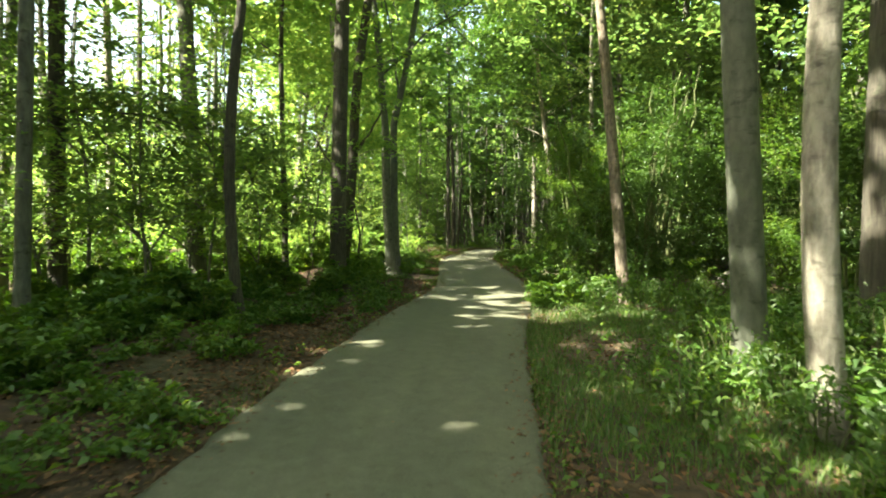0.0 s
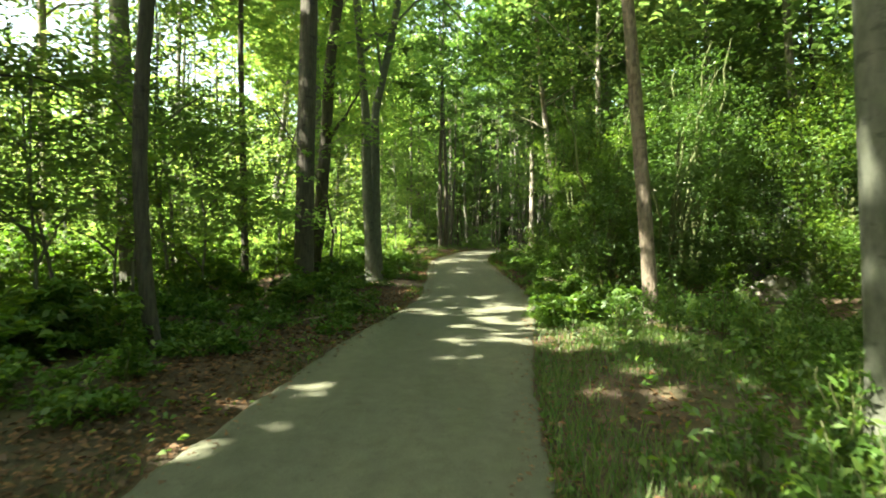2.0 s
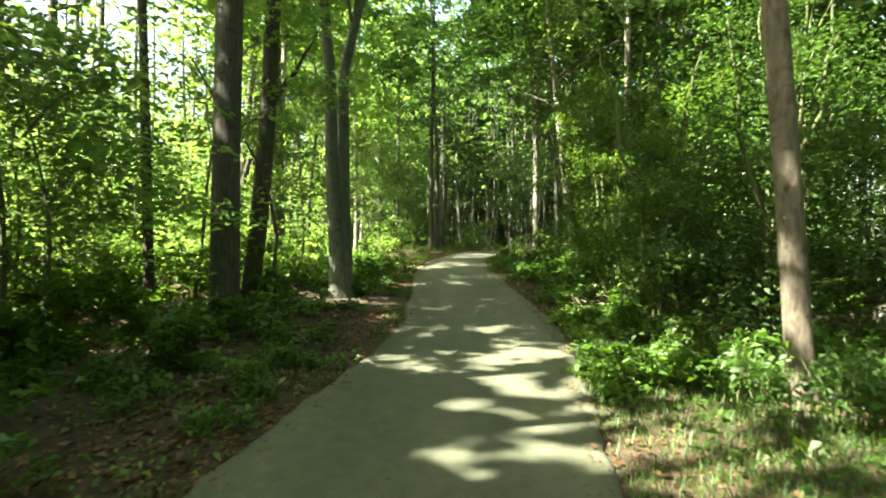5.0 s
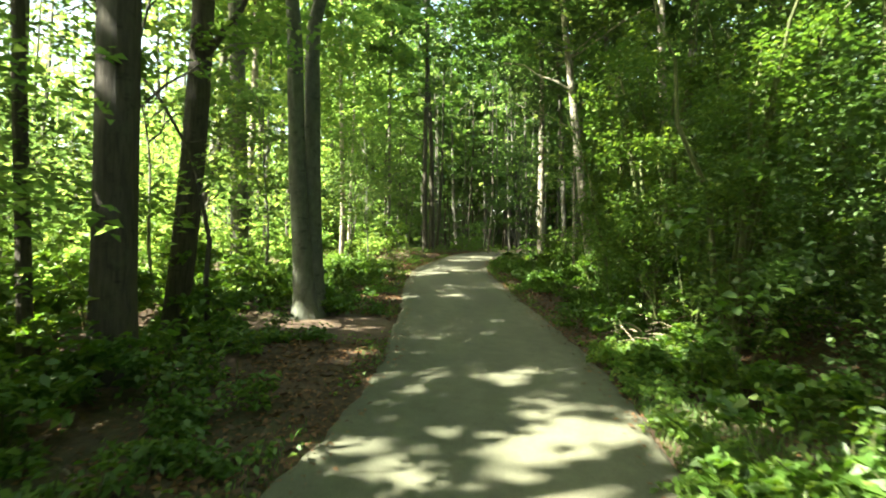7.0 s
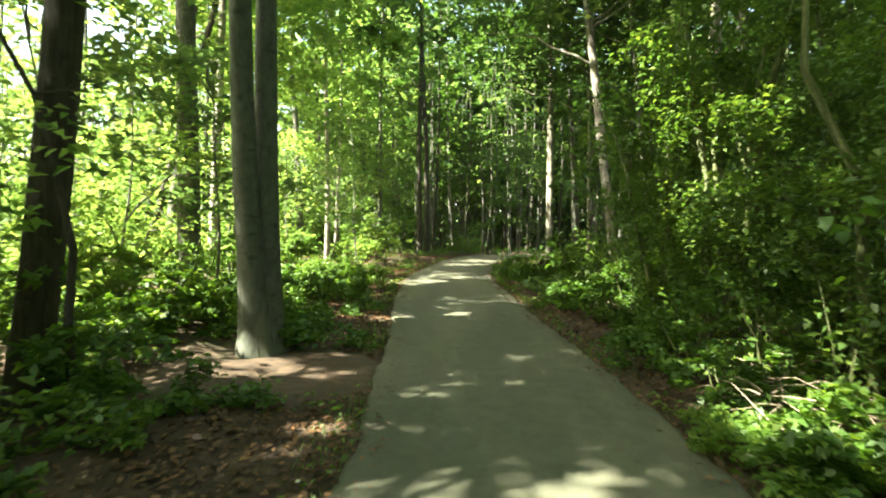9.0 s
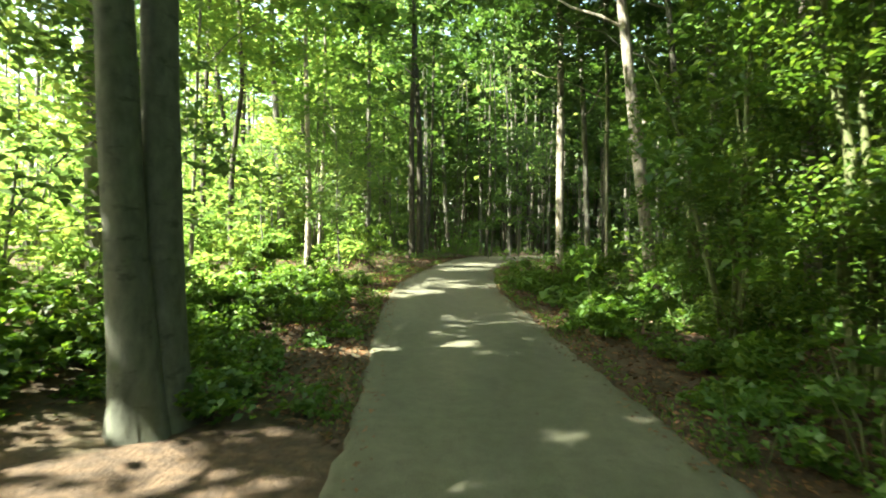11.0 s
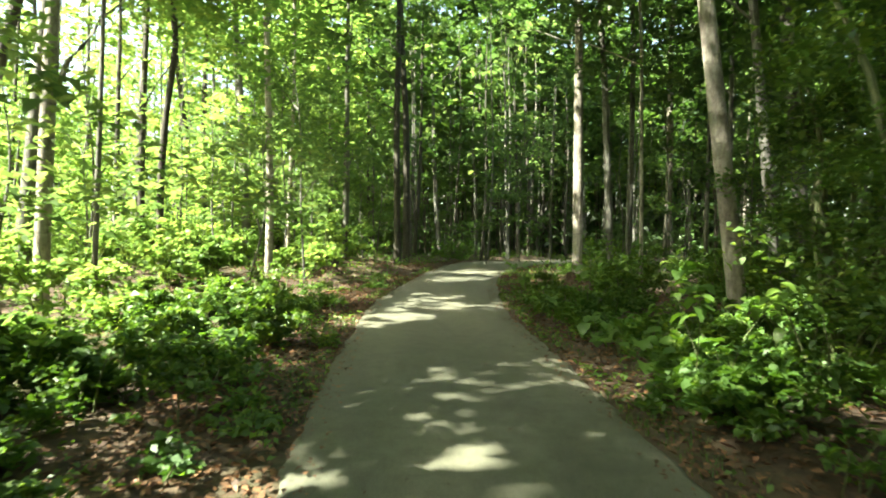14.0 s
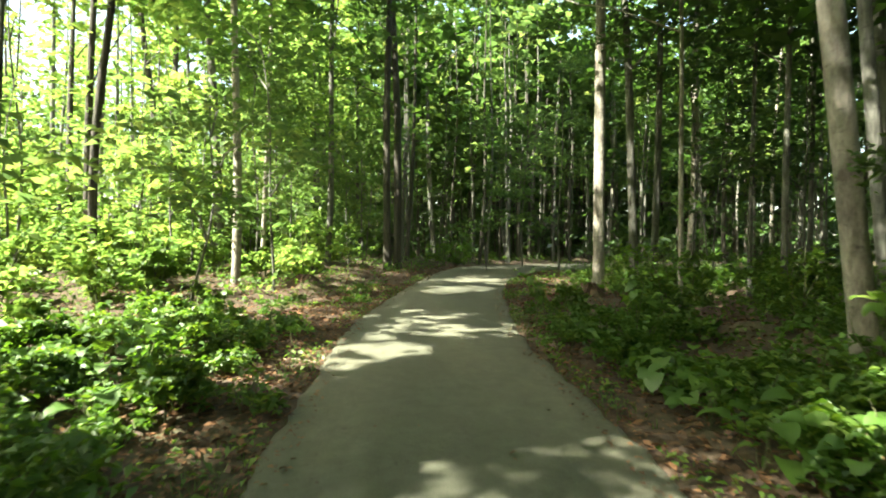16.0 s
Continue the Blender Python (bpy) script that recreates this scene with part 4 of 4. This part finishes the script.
def leafy_sapling(x, y, h, count, label, spread=0.5, stems=3):
    ob = thing("leafy_sapling", x, y, label, "sapling", "saplings with large leaves")
    ends = []
    for k in range(stems):
        a = 6.28 * k / stems + RNG.uniform(-0.5, 0.5)
        ends.append(np.array([math.cos(a) * spread, math.sin(a) * spread, h * RNG.uniform(0.75, 1)]))
        branch(ob, (0, 0, -0.06), ends[-1], 0.006, STEM, RNG, 0.15 * h, "stem")
    for k in range(count):
        t = RNG.uniform(0.4, 1.0) ** 0.8
        e = ends[k % stems] * t
        e[2] += 0.15 * h * 4 * t * (1 - t)
        leaf = part("leaf", BLADES[k % 3], ob)
        leaf.matrix_basis = pose(*(e + RNG.normal(0, 0.06, 3)), RNG.normal(-8, 16), RNG.normal(0, 14), RNG.uniform(0, 360))


def broad_plant(x, y, count, label):
    ob = thing("broad_leaved_plant", x, y, label, "plant", "broad-leaved plants")
    for k in range(count):
        a, r, h = RNG.uniform(0, 6.28), RNG.uniform(0.05, 0.24), RNG.uniform(0.12, 0.34)
        tip = (math.cos(a) * r, math.sin(a) * r, h)
        branch(ob, (0, 0, -0.03), tip, 0.005, STEM, RNG, 0.03, "stalk", 4)
        leaf = part("leaf", BROAD[k % 2], ob)
        leaf.matrix_basis = pose(*tip, RNG.normal(-4, 12), RNG.normal(0, 10), math.degrees(a) - 90 + RNG.normal(0, 25))


reseed(25)
for x, y, h, n in ((2.75, 20.3, 1.25, 46), (3.05, 12.9, 1.1, 34), (3.25, 14.4, 2.1, 40), (3.6, 18.4, 1.5, 34), (3.3, 24.5, 1.1, 30), (2.9, 26.8, 0.9, 26), (-1.7, 27.2, 0.55, 30)):
    leafy_sapling(x, y, h, n, "slender sapling with large bright green leaves")
for x, y in ((2.9, 22.4), (3.2, 22.9), (3.5, 22.3), (3.0, 23.4), (3.8, 22.9), (3.3, 21.9), (2.75, 21.6), (3.1, 21.3), (2.85, 22.9), (3.65, 21.6), (3.4, 23.6)):
    broad_plant(x, y, 8, "low plant with broad rounded green leaves")
for x, y in ((-1.6, 23.2), (-1.9, 23.7), (-2.2, 23.1), (-2.5, 23.9), (-1.8, 24.4), (-2.3, 24.5), (-2.8, 23.3), (-1.5, 22.6)):
    broad_plant(x, y, 7, "low plant with broad rounded green leaves")

# ---- boulder, fallen wood ----
reseed(26)
bm = bmesh.new()
bmesh.ops.create_icosphere(bm, subdivisions=4, radius=1.0)
for v in bm.verts:
    v.co *= 1 + 0.22 * noise.noise(v.co * 1.3) + 0.08 * noise.noise(v.co * 4)
    v.co = Vector((v.co.x * 0.46, v.co.y * 0.38, v.co.z * 0.34))
me = bpy.data.meshes.new("boulder")
bm.to_mesh(me)
bm.free()
me.materials.append(STONE)
boulder = new("boulder", me)
boulder.location = (7.0, 13.4, float(ground_z(7.0, 13.4)) + 0.16)
tagged(boulder, "rounded pale brown boulder among the shrubs", "rock")


def earth_mound(x, y, a, b, h, label):
    """A low hump of soil, its rim sunk in the ground."""
    n, m = 18, 6
    v = [(0, 0, h)]
    for i in range(1, m + 1):
        t = i / m
        for j in range(n):
            q = 6.2832 * j / n
            w = 1 + 0.18 * math.sin(3 * q + x) + 0.1 * math.sin(7 * q)
            v.append((a * t * w * math.cos(q), b * t * w * math.sin(q), h * (0.5 + 0.5 * math.cos(math.pi * t)) * (1 + 0.15 * math.sin(5 * q + 4 * t)) - 0.06 * t))
    f = [(0, 1 + j, 1 + (j + 1) % n, 1 + (j + 1) % n) for j in range(n)]
    me = bpy.data.meshes.new("earth_mound")
    quads = [(1 + i * n + j, 1 + (i + 1) * n + j, 1 + (i + 1) * n + (j + 1) % n, 1 + i * n + (j + 1) % n) for i in range(m - 1) for j in range(n)]
    me.from_pydata(v, [], [c[:3] for c in f] + quads)
    me.materials.append(SOIL)
    ob = new("earth_mound", me)
    ob.location = (x, y, float(ground_z(x, y)))
    tagged(ob, label, "mound", "earth mounds")


def dead_brush(x, y, wide, high, count):
    """A loose heap of thin pale twigs."""
    ob = thing("dead_brush", x, y, "heap of dry pale dead twigs beside the trail", "brushwood", "dead brush")
    for k in range(count):
        a, b = RNG.uniform(0, 6.28), RNG.normal(0, 0.35)
        mid = np.array([RNG.normal(0, 0.3) * wide, RNG.normal(0, 0.3) * wide, high * RNG.uniform(0.05, 0.8)])
        arm = 0.5 * RNG.uniform(0.25, 0.7) * np.array([math.cos(a), math.sin(a), 0.6 * b])
        start, end = mid - arm, mid + arm
        start[2], end[2] = max(start[2], 0.01), max(end[2], 0.02)
        branch(ob, start, end, RNG.uniform(0.004, 0.011), DEAD, RNG, 0.04, "twig")


dead_brush(3.05, 14.7, 0.9, 0.4, 46)
dead_brush(3.5, 15.6, 0.7, 0.35, 26)
earth_mound(4.5, 29.4, 0.42, 0.36, 0.3, "brown hump of earth at the foot of a pale tree")
earth_mound(-1.35, 31.2, 0.8, 0.4, 0.3, "low brown bank of earth and roots by the trail")

for k, (px, py) in enumerate(scatter(26, -7, 7, 4, 34, 0.5, 4.5)):
    L, a = RNG.uniform(0.4, 1.6), RNG.uniform(0, 6.28)
    s = np.linspace(-0.5, 0.5, 6)
    q = np.stack([px + s * L * math.cos(a) + RNG.normal(0, 0.03, 6), py + s * L * math.sin(a) + RNG.normal(0, 0.03, 6)], -1)
    r = RNG.uniform(0.008, 0.022)
    path = np.column_stack([q, ground_z(q[:, 0], q[:, 1]) + r * 0.9])
    ob = new("fallen_branch", tube("fallen_branch", path - path[0], np.linspace(r, 0.5 * r, 6), DEAD, 6, 0.08))
    ob.location = path[0]
    tagged(ob, "dead brown branch lying on the leaf litter", "branch", "fallen wood")
